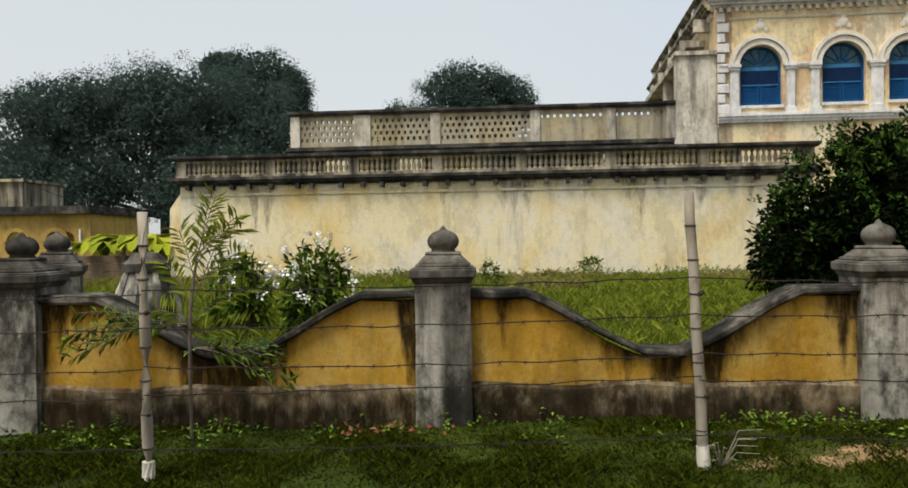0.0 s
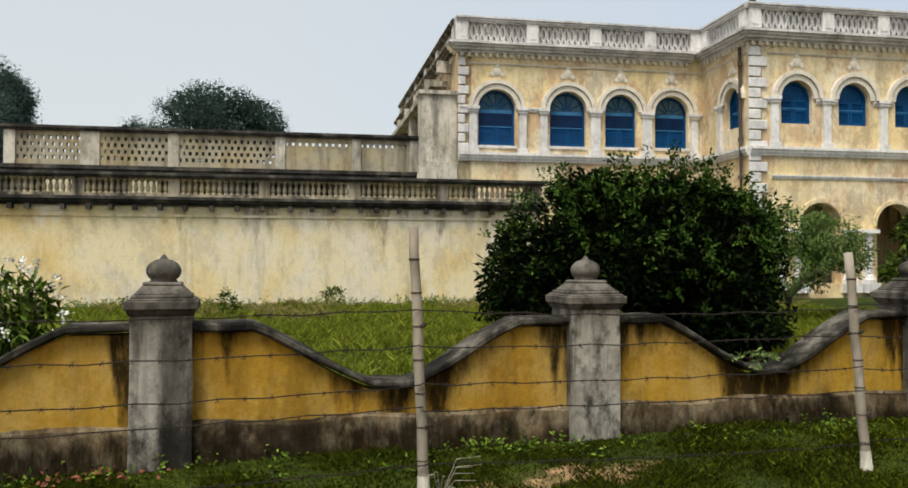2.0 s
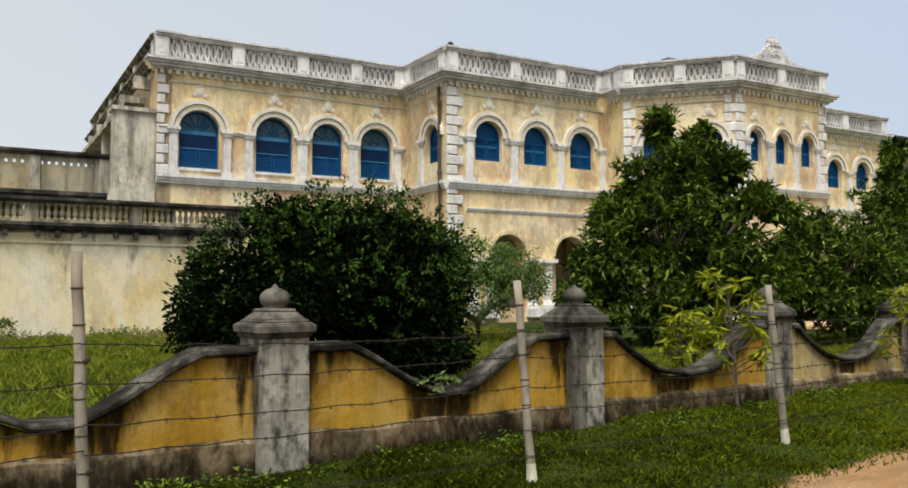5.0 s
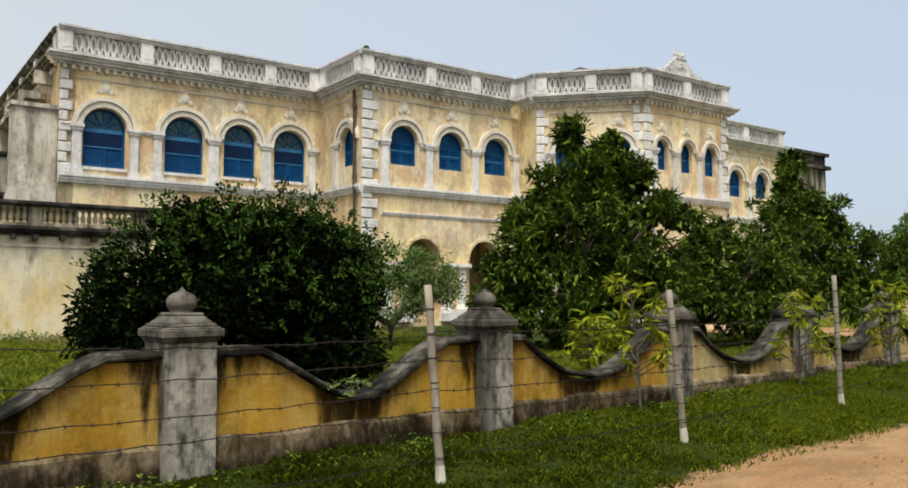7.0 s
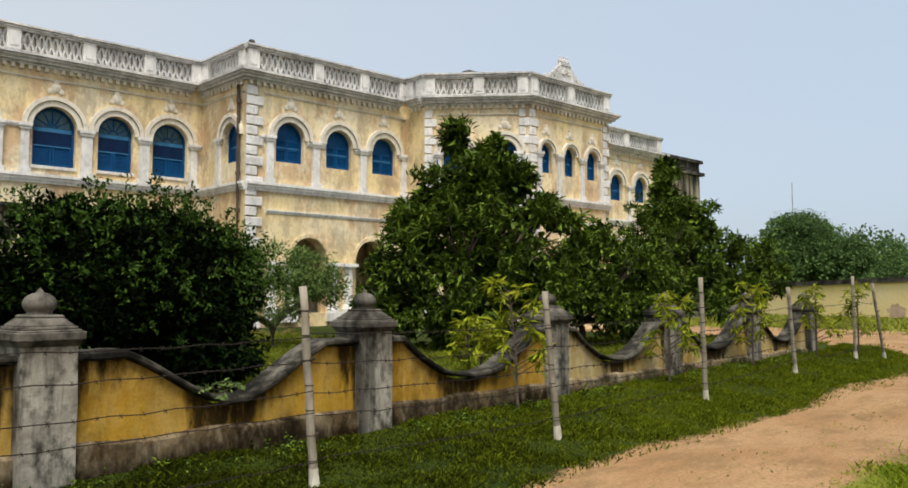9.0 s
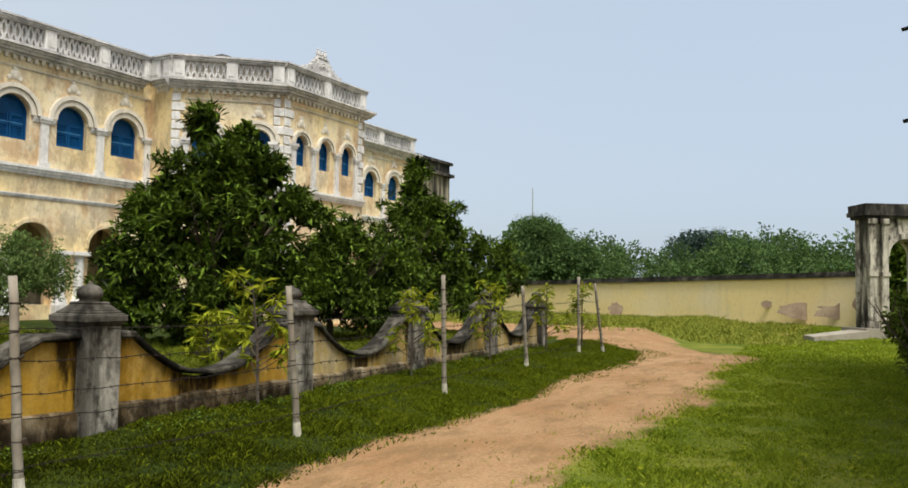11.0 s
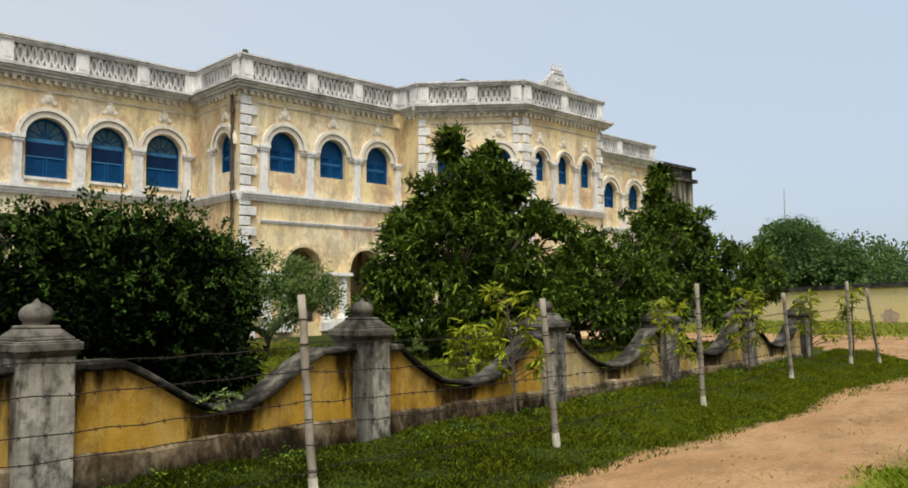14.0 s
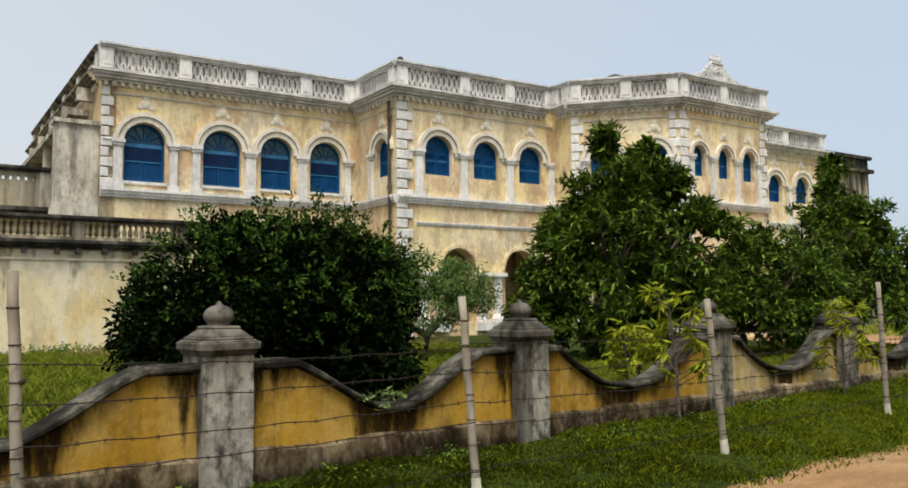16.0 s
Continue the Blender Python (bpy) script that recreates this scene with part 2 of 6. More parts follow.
M_STRAW = leafy("dry_straw", (0.10, 0.085, 0.025), (0.27, 0.225, 0.085), 0.15, 0.8)


def ground_material():
    m, n, l, b = shader("ground_soil", 0.95, 0.1)
    a = n.new("ShaderNodeAttribute")
    a.attribute_name = "dirt"
    add = n.new("ShaderNodeMath")
    add.operation = "ADD"
    l.new(a.outputs["Fac"], add.inputs[0])
    l.new(times(n, l, noise_fac(n, l, (1.3, 1.3, 1.3), 9, 0.25, 0.75, 0.75), 1.0), add.inputs[1])
    r = n.new("ShaderNodeMapRange")
    r.inputs["From Min"].default_value, r.inputs["From Max"].default_value = 0.85, 1.12
    l.new(add.outputs[0], r.inputs["Value"])
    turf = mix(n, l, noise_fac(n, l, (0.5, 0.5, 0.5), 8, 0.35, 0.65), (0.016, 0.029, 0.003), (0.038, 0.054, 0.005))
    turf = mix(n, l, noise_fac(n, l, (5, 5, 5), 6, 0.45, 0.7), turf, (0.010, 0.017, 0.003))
    soil = mix(n, l, noise_fac(n, l, (0.5, 0.8, 1), 9, 0.38, 0.62), (0.29, 0.165, 0.078), (0.36, 0.228, 0.12))
    soil = mix(n, l, times(n, l, noise_fac(n, l, (0.9, 2.2, 1), 10, 0.48, 0.60, 0.75), 0.8), soil, (0.20, 0.125, 0.06))
    soil = mix(n, l, times(n, l, noise_fac(n, l, (26, 26, 26), 5, 0.45, 0.66), 0.6), soil, (0.17, 0.10, 0.045))
    soil = mix(n, l, times(n, l, noise_fac(n, l, (60, 60, 60), 3, 0.6, 0.7), 0.5), soil, (0.50, 0.36, 0.23))
    lawn = n.new("ShaderNodeAttribute")
    lawn.attribute_name = "lawn"
    fresh = mix(n, l, noise_fac(n, l, (0.6, 0.6, 0.6), 8, 0.38, 0.66), (0.060, 0.095, 0.007), (0.185, 0.19, 0.028))
    turf = mix(n, l, lawn.outputs["Fac"], turf, fresh)
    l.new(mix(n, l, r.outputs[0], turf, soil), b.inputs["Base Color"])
    bump(n, l, b, (9, 9, 9), 0.6, 0.05)
    return m


M_GROUND = ground_material()


# ---------------------------------------------------------------- mesh helpers
def box(bm, x0, x1, y0, y1, z0, z1):
    v = [bm.verts.new(p) for p in ((x0, y0, z0), (x1, y0, z0), (x1, y1, z0), (x0, y1, z0), (x0, y0, z1), (x1, y0, z1), (x1, y1, z1), (x0, y1, z1))]
    for f in ((3, 2, 1, 0), (4, 5, 6, 7), (0, 1, 5, 4), (1, 2, 6, 5), (2, 3, 7, 6), (3, 0, 4, 7)):
        bm.faces.new([v[i] for i in f])


def frustum(bm, cx, cy, z0, z1, hx0, hy0, hx1, hy1):
    a = [bm.verts.new((cx + sx_ * hx0, cy + sy_ * hy0, z0)) for sx_, sy_ in ((-1, -1), (1, -1), (1, 1), (-1, 1))]
    b = [bm.verts.new((cx + sx_ * hx1, cy + sy_ * hy1, z1)) for sx_, sy_ in ((-1, -1), (1, -1), (1, 1), (-1, 1))]
    bm.faces.new(a[::-1]), bm.faces.new(b)
    for i in range(4):
        j = (i + 1) % 4
        bm.faces.new((a[i], a[j], b[j], b[i]))


def lathe(bm, cx, cy, profile, n=14):
    """A turned solid from (radius, height) pairs."""
    rings = [[bm.verts.new((cx + r * math.cos(math.tau * i / n), cy + r * math.sin(math.tau * i / n), z)) for i in range(n)] for r, z in profile]
    for a, b in zip(rings, rings[1:]):
        for i in range(n):
            j = (i + 1) % n
            bm.faces.new((a[i], a[j], b[j], b[i]))
    bm.faces.new(rings[0][::-1]), bm.faces.new(rings[-1])


def tube(bm, pts, radii, n=7):
    """A tapered limb along points."""
    rings = []
    for i, p in enumerate(pts):
        d = Vector(pts[min(i + 1, len(pts) - 1)]) - Vector(pts[max(i - 1, 0)])
        q = d.to_track_quat("Z", "Y")
        rings.append([bm.verts.new(Vector(p) + q @ Vector((radii[i] * math.cos(math.tau * k / n), radii[i] * math.sin(math.tau * k / n), 0))) for k in range(n)])
    for a, b in zip(rings, rings[1:]):
        for k in range(n):
            j = (k + 1) % n
            bm.faces.new((a[k], a[j], b[j], b[k]))
    bm.faces.new(rings[0][::-1]), bm.faces.new(rings[-1])


def part(name, bm, material, parent=None, label="", smooth=False):
    """Links a bmesh as one mesh object under a thing or a part."""
    me = bpy.data.meshes.new(name)
    bm.normal_update()
    bm.to_mesh(me)
    bm.free()
    me.materials.append(material)
    if smooth:
        for f in me.polygons:
            f.use_smooth = True
    ob = new(name, me)
    ob.parent = parent
    return tagged(ob, label) if label else ob


def raw(name, verts, faces, material, parent=None, label=""):
    me = bpy.data.meshes.new(name)
    me.from_pydata(verts, [], faces)
    me.materials.append(material)
    ob = new(name, me)
    ob.parent = parent
    return tagged(ob, label) if label else ob


def empty(name, m, label, category, group="", kind=""):
    ob = new(name)
    ob.empty_display_size = 0.2
    ob.matrix_world = m
    return tagged(ob, label, category, group, kind)


def twin(ob, parent, m):
    """One more piece on the same mesh."""
    o = bpy.data.objects.new(ob.name.split(".")[0], ob.data)
    scene.collection.objects.link(o)
    o.parent, o.matrix_basis = parent, m
    return o


def bevelled(bm, w=0.015):
    bmesh.ops.bevel(bm, geom=bm.edges[:], offset=w, segments=1, affect="EDGES")
    return bm


def rough_up(bm, amount, freq=3.0):
    """Worn, uneven surfaces."""
    for v in bm.verts:
        v.co += noise.noise_vector(v.co * freq) * amount


rng = np.random.default_rng(7)


def leaf_cloud(name, centres, out, length, width, material, parent, droop=0.2, spread=1.0, label=""):
    """Many folded leaves: one pointed blade at each centre, turned about the direction out."""
    n = len(centres)
    d = out + rng.normal(0, spread, (n, 3))
    d[:, 2] -= droop
    d /= np.linalg.norm(d, axis=1)[:, None] + 1e-9
    s = np.cross(d, rng.normal(0, 1, (n, 3)) * 0.6 + np.array([0, 0, 1.0]))
    s /= np.linalg.norm(s, axis=1)[:, None] + 1e-9
    up = np.cross(s, d)
    L = (length * rng.uniform(0.6, 1.25, n))[:, None]
    W = (width * rng.uniform(0.7, 1.2, n))[:, None]
    a = centres
    b = centres + d * L * 0.5 + s * W * 0.5 + up * W * 0.18
    c = centres + d * L - up * L * 0.12
    e = centres + d * L * 0.5 - s * W * 0.5 + up * W * 0.18
    verts = np.stack([a, b, c, e], 1).reshape(-1, 3)
    i = np.arange(n)[:, None] * 4
    faces = np.concatenate([i + np.array([0, 1, 2]), i + np.array([0, 2, 3])]).tolist()
    return raw(name, verts.tolist(), faces, material, parent, label)


def blob_points(n, centre, radii, shell=0.55):
    d = rng.normal(0, 1, (n, 3))
    d /= np.linalg.norm(d, axis=1)[:, None]
    r = (shell + (1 - shell) * rng.random(n))[:, None]
    return np.array(centre) + d * r * np.array(radii), d


# ---------------------------------------------------------------- ground
def smooth01(v):
    v = np.clip(v, 0, 1)
    return v * v * (3 - 2 * v)


def lie(x, y):
    """Height of the land: flat lane, verge sloping gently, garden bank behind the wall."""
    x, y = np.asarray(x, float), np.asarray(y, float)
    inside = smooth01((y + 0.05) / 0.5) * smooth01((24.5 - x) / 1.5)
    bank = 0.32 + 0.21 * smooth01((y - 0.5) / 9.0)
    near = (np.abs(x) < 60) & (np.abs(y) < 30)
    return near * 0.02 * np.sin(x * 1.7 + 0.6 * np.sin(y * 2)) * np.cos(y * 2.1) + inside * bank + 0.012 * np.clip(x, -5, 24) * smooth01((y + 3) / 2.5) * (1 - inside) - 0.04 * smooth01((-0.8 - y) / 1.2) + 0.30 * smooth01((x - 30) / 22) * smooth01((4 - y) / 10)


def dirt_mask(x, y):
    lane = smooth01((y + 5.65 + 0.2 * np.sin(x * 0.55) + 0.12 * np.sin(x * 1.9)) / 1.15) * smooth01((-2.38 - y + 0.03 * (x - 10) + 0.15 * np.sin(x * 0.8 + 1)) / 0.7) * smooth01((27 - x) / 3)
    turn = smooth01((x - 23.6 - 0.35 * np.clip(-2.2 - y, 0, 2) - 0.2 * np.sin(y)) / 1.2) * smooth01((36 - x) / 3) * smooth01((y + 5.0 - 0.42 * (x - 24) + 0.2 * np.sin(x * 1.3)) / 1.2)
    patch = 0.48 * np.exp(-(((x - 3.0) / 1.3) ** 2 + ((y + 1.25) / 0.45) ** 2))
    feet = smooth01((-2.6 - y) / 0.6) * smooth01((7.0 - x) / 1.5)
    side = smooth01(1 - np.abs(y + 5.2 + 0.06 * (x - 40)) / 0.7) * smooth01((x - 30) / 2) * 0.6
    return np.clip(np.maximum.reduce([lane, turn, patch, feet, side]), 0, 1)


def build_ground():
    xs = np.unique(np.concatenate([[-900, -400, -150, -70, -40, -25], np.arange(-16, 50, 0.22), [55, 65, 90, 160, 400, 900]]))
    ys = np.unique(np.concatenate([[-900, -400, -150, -60, -30, -18], np.arange(-12, 4, 0.16), np.arange(4, 20, 0.5), [25, 35, 60, 120, 400, 900]]))
    X, Y = np.meshgrid(xs, ys)
    Z = lie(X, Y)
    verts = np.stack([X, Y, Z], -1).reshape(-1, 3)
    nx = len(xs)
    i, j = np.meshgrid(np.arange(nx - 1), np.arange(len(ys) - 1))
    k = (j * nx + i).ravel()
    faces = np.stack([k, k + 1, k + 1 + nx, k + nx], 1).tolist()
    ob = raw("ground", verts.tolist(), faces, M_GROUND)
    at = ob.data.attributes.new("dirt", "FLOAT", "POINT")
    at.data.foreach_set("value", dirt_mask(X, Y).ravel().astype(np.float32))
    at = ob.data.attributes.new("lawn", "FLOAT", "POINT")
    at.data.foreach_set("value", np.maximum(smooth01((-3.6 - Y) / 0.8), smooth01((X - 24) / 4)).ravel().astype(np.float32))
    for f in ob.data.polygons:
        f.use_smooth = True
    tagged(ob, "grassy ground with a reddish dirt lane worn through it", "ground", kind="structure")


build_ground()


# ---------------------------------------------------------------- boundary wall
BAY = 3.6


def dip(s):
    """Height of the wall's top between two pillars, s metres from the first."""
    d = abs(s - 1.80)
    if d > 1.12:
        return 1.10
    k = min(max((d - 0.16) / 0.96, 0), 1)
    return 0.60 + 0.50 * (k * 0.72 + 0.28 * k * k * (3 - 2 * k))


def round_dip(s):
    """The far bays hang in a rounder curve."""
    d = abs(s - 1.80)
    return 1.10 if d > 1.30 else 0.57 + 0.53 * (d / 1.30) ** 2.1


def wall_bay(x, z, faded, dip):
    bay = empty("wall_bay", pose(x, 0, z), "faded pale ochre wall bay with a dipping dark coping" if faded else "ochre limewashed wall bay with a dipping dark coping", "wall", "boundary wall bays", "structure")
    n = 110
    s = [0.22 + (BAY - 0.44) * i / n for i in range(n + 1)]

    def strip(section, mat_, name, rain=None):
        """A band along the bay; section gives the loop of (depth, height) at a place, rain the dark runs on it."""
        bm = bmesh.new()
        rows = [[bm.verts.new((a, y, h)) for y, h in section(a)] for a in s]
        k = len(rows[0])
        for p, q in zip(rows, rows[1:]):
            for i in range(k):
                j = (i + 1) % k
                bm.faces.new((p[i], p[j], q[j], q[i]))
        bm.faces.new(rows[0]), bm.faces.new(rows[-1][::-1])
        bmesh.ops.recalc_face_normals(bm, faces=bm.faces)
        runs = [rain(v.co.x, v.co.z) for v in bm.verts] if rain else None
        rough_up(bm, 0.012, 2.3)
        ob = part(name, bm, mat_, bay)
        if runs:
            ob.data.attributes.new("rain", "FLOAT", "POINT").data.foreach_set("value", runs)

    def wobble(a, k):
        return noise.noise(Vector((a * k, x * 1.7, 0.3)))

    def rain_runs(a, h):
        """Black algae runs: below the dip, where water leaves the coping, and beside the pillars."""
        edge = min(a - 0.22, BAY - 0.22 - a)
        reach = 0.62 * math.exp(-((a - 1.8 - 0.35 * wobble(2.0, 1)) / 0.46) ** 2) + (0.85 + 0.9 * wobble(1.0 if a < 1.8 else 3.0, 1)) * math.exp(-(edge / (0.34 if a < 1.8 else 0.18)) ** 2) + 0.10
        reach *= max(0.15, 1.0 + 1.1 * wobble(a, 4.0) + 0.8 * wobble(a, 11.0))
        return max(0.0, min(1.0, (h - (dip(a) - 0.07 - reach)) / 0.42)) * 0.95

    def moss_line(a, h):
        """Moss creeping up the plinth to a ragged line."""
        return max(0.0, min(1.0, (0.285 + 0.15 * wobble(a, 1.3) + 0.13 * wobble(a, 6.0) - h) / 0.14)) * 0.85

    def panel(a):
        top = dip(a) - 0.07
        return [(-0.11, 0.30 + (top - 0.30) * i / 12) for i in range(13)] + [(0.11, top), (0.11, 0.30)]

    def plinth(a):
        e = 0.335 + 0.012 * math.sin(a * 5) + 0.01 * wobble(a, 7)
        return [(-0.165, -0.30)] + [(-0.165 + 0.01 * i / 8, 0.03 * i) for i in range(10)] + [(-0.150, e - 0.03), (-0.115, e), (0.145, e), (0.145, -0.30)]

    def coping(a):
        e, u = dip(a) + 0.012, dip(a) - 0.055 - 0.012 * math.sin(a * 3.1)
        return [(-0.165, u), (-0.180, u + 0.02), (-0.178, e - 0.018), (-0.155, e), (0.155, e), (0.178, e - 0.018), (0.180, u + 0.02), (0.165, u)]

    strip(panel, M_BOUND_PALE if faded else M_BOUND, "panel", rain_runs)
    strip(plinth, M_PLINTH_PALE if faded else M_PLINTH, "plinth", moss_line)
    strip(coping, M_COPING, "coping")
    return bay


def pillar():
    p = empty("wall_pillar", pose(0, 0, 0), "grey rendered square pillar with stepped cap and ball finial", "pillar", "boundary wall pillars")
    bm = bmesh.new()
    box(bm, -0.228, 0.228, -0.225, 0.225, -0.3, 1.19)
    bmesh.ops.subdivide_edges(bm, edges=bm.edges[:], cuts=5, use_grid_fill=True)
    rough_up(bm, 0.010, 4)
    part("shaft", bm, M_PILLAR, p)
    bm = bmesh.new()
    frustum(bm, 0, 0, 1.17, 1.215, 0.235, 0.235, 0.262, 0.262)
    frustum(bm, 0, 0, 1.215, 1.285, 0.274, 0.274, 0.274, 0.274)
    frustum(bm, 0, 0, 1.285, 1.302, 0.262, 0.262, 0.245, 0.245)
    frustum(bm, 0, 0, 1.302, 1.332, 0.232, 0.232, 0.222, 0.222)
    frustum(bm, 0, 0, 1.332, 1.40, 0.212, 0.212, 0.145, 0.145)
    frustum(bm, 0, 0, 1.40, 1.425, 0.15, 0.15, 0.14, 0.14)
    bevelled(bm, 0.008)
    rough_up(bm, 0.008, 6)
    part("cap", bm, M_CAP, p, "dark stepped cap")
    bm = bmesh.new()
    lathe(bm, 0, 0, [(0.10, 1.42), (0.105, 1.437)] + [(0.134 * math.cos(a), 1.512 + 0.098 * math.sin(a)) for a in [radians(q) for q in range(-45, 76, 15)]] + [(0.03, 1.612), (0.018, 1.63), (0.004, 1.645)], 18)
    part("ball_finial", bm, M_CAP, p, "weathered ball finial", True)
    return p


first_pillar = pillar()
first_pillar.matrix_world = pose(0, 0, 0)
RISE = 0.006
for k in (-2, -1, 1, 2, 3, 4, 5):
    copy_thing(first_pillar, pose(BAY * k, 0, RISE * k, rz=[0, 1.2, -0.8][k % 3]))
copy_thing(first_pillar, pose(21.46, 0, RISE * 6, rz=1))
copy_thing(first_pillar, pose(-4.15, 1.65, 0.02, rz=20))
for k in range(-2, 6):
    b = wall_bay(BAY * k, RISE * k, k >= 3, round_dip if k >= 2 else dip)
    if k == 5:
        b.scale = (0.962, 1, 1)


# ---------------------------------------------------------------- palace
PAL = pose(7.82, 19.54, 0, 0, 0, -4.76)


def side_pose(u, v):
    """A facade that looks towards the palace's left end, starting at its back corner."""
    return pose(u, v, 0, 0, 0, -90)


def arch_top(o, a):
    """Height of the opening's top at a; an opening is centre, width, sill, crown."""
    c, w, zb, zc = o
    r = w / 2
    return zc - r + math.sqrt(max(r * r - (a - c) ** 2, 0))


def pierced(bm, s0, s1, z0, z1, d0, d1, openings):
    """A wall from s0 to s1 with arched openings right through it."""
    cuts = [s0, s1]
    for c, w, zb, zc in openings:
        cuts += [c - w / 2 * math.cos(math.pi * i / 14) for i in range(15)]
    cuts = sorted(set(round(c, 5) for c in cuts))

    def quad(*p):
        bm.faces.new([bm.verts.new(q) for q in p])
    for a, b in zip(cuts, cuts[1:]):
        m = (a + b) / 2
        spans, low = [], (z0, z0)
        for o in sorted((o for o in openings if abs(m - o[0]) < o[1] / 2), key=lambda o: o[2]):
            ta, tb = arch_top(o, a), arch_top(o, b)
            if o[2] > z0 + 0.01:
                spans.append((low, (o[2], o[2])))
                quad((a, d0, o[2]), (b, d0, o[2]), (b, d1, o[2]), (a, d1, o[2]))
            quad((a, d1, ta), (b, d1, tb), (b, d0, tb), (a, d0, ta))
            low = (ta, tb)
        spans.append((low, (z1, z1)))
        for lo, hi in spans:
            quad((a, d0, lo[0]), (b, d0, lo[1]), (b, d0, hi[1]), (a, d0, hi[0]))
            quad((b, d1, lo[1]), (a, d1, lo[0]), (a, d1, hi[0]), (b, d1, hi[1]))
    for c, w, zb, zc in openings:
        zs = zc - w / 2
        quad((c - w / 2, d0, zb), (c - w / 2, d1, zb), (c - w / 2, d1, zs), (c - w / 2, d0, zs))
        quad((c + w / 2, d1, zb), (c + w / 2, d0, zb), (c + w / 2, d0, zs), (c + w / 2, d1, zs))
    quad((s0, d0, z1), (s1, d0, z1), (s1, d1, z1), (s0, d1, z1))
    quad((s0, d1, z0), (s0, d0, z0), (s0, d0, z1), (s0, d1, z1))
    quad((s1, d0, z0), (s1, d1, z0), (s1, d1, z1), (s1, d0, z1))
    bmesh.ops.remove_doubles(bm, verts=bm.verts, dist=0.0005)


def ring(bm, c, zc, r0, r1, d0, d1, n=20):
    """Half ring of moulding round an arch."""
    rows = []
    for i in range(n + 1):
        a = math.pi * i / n
        rows.append([bm.verts.new((c - r * math.cos(a), d, zc + r * math.sin(a))) for r, d in ((r0, d1), (r0, d0), (r1, d0), (r1, d1))])
    for p, q in zip(rows, rows[1:]):
        for i in range(3):
            bm.faces.new((p[i], q[i], q[i + 1], p[i + 1]))
    bm.faces.new(rows[0]), bm.faces.new(rows[-1][::-1])
    bmesh.ops.recalc_face_normals(bm, faces=bm.faces)


def put(ob, m):
    ob.matrix_basis = m
    return ob


palace = empty("palace", PAL, "two-storey yellow limewashed palace with white trim and blue arched shutters", "palace")


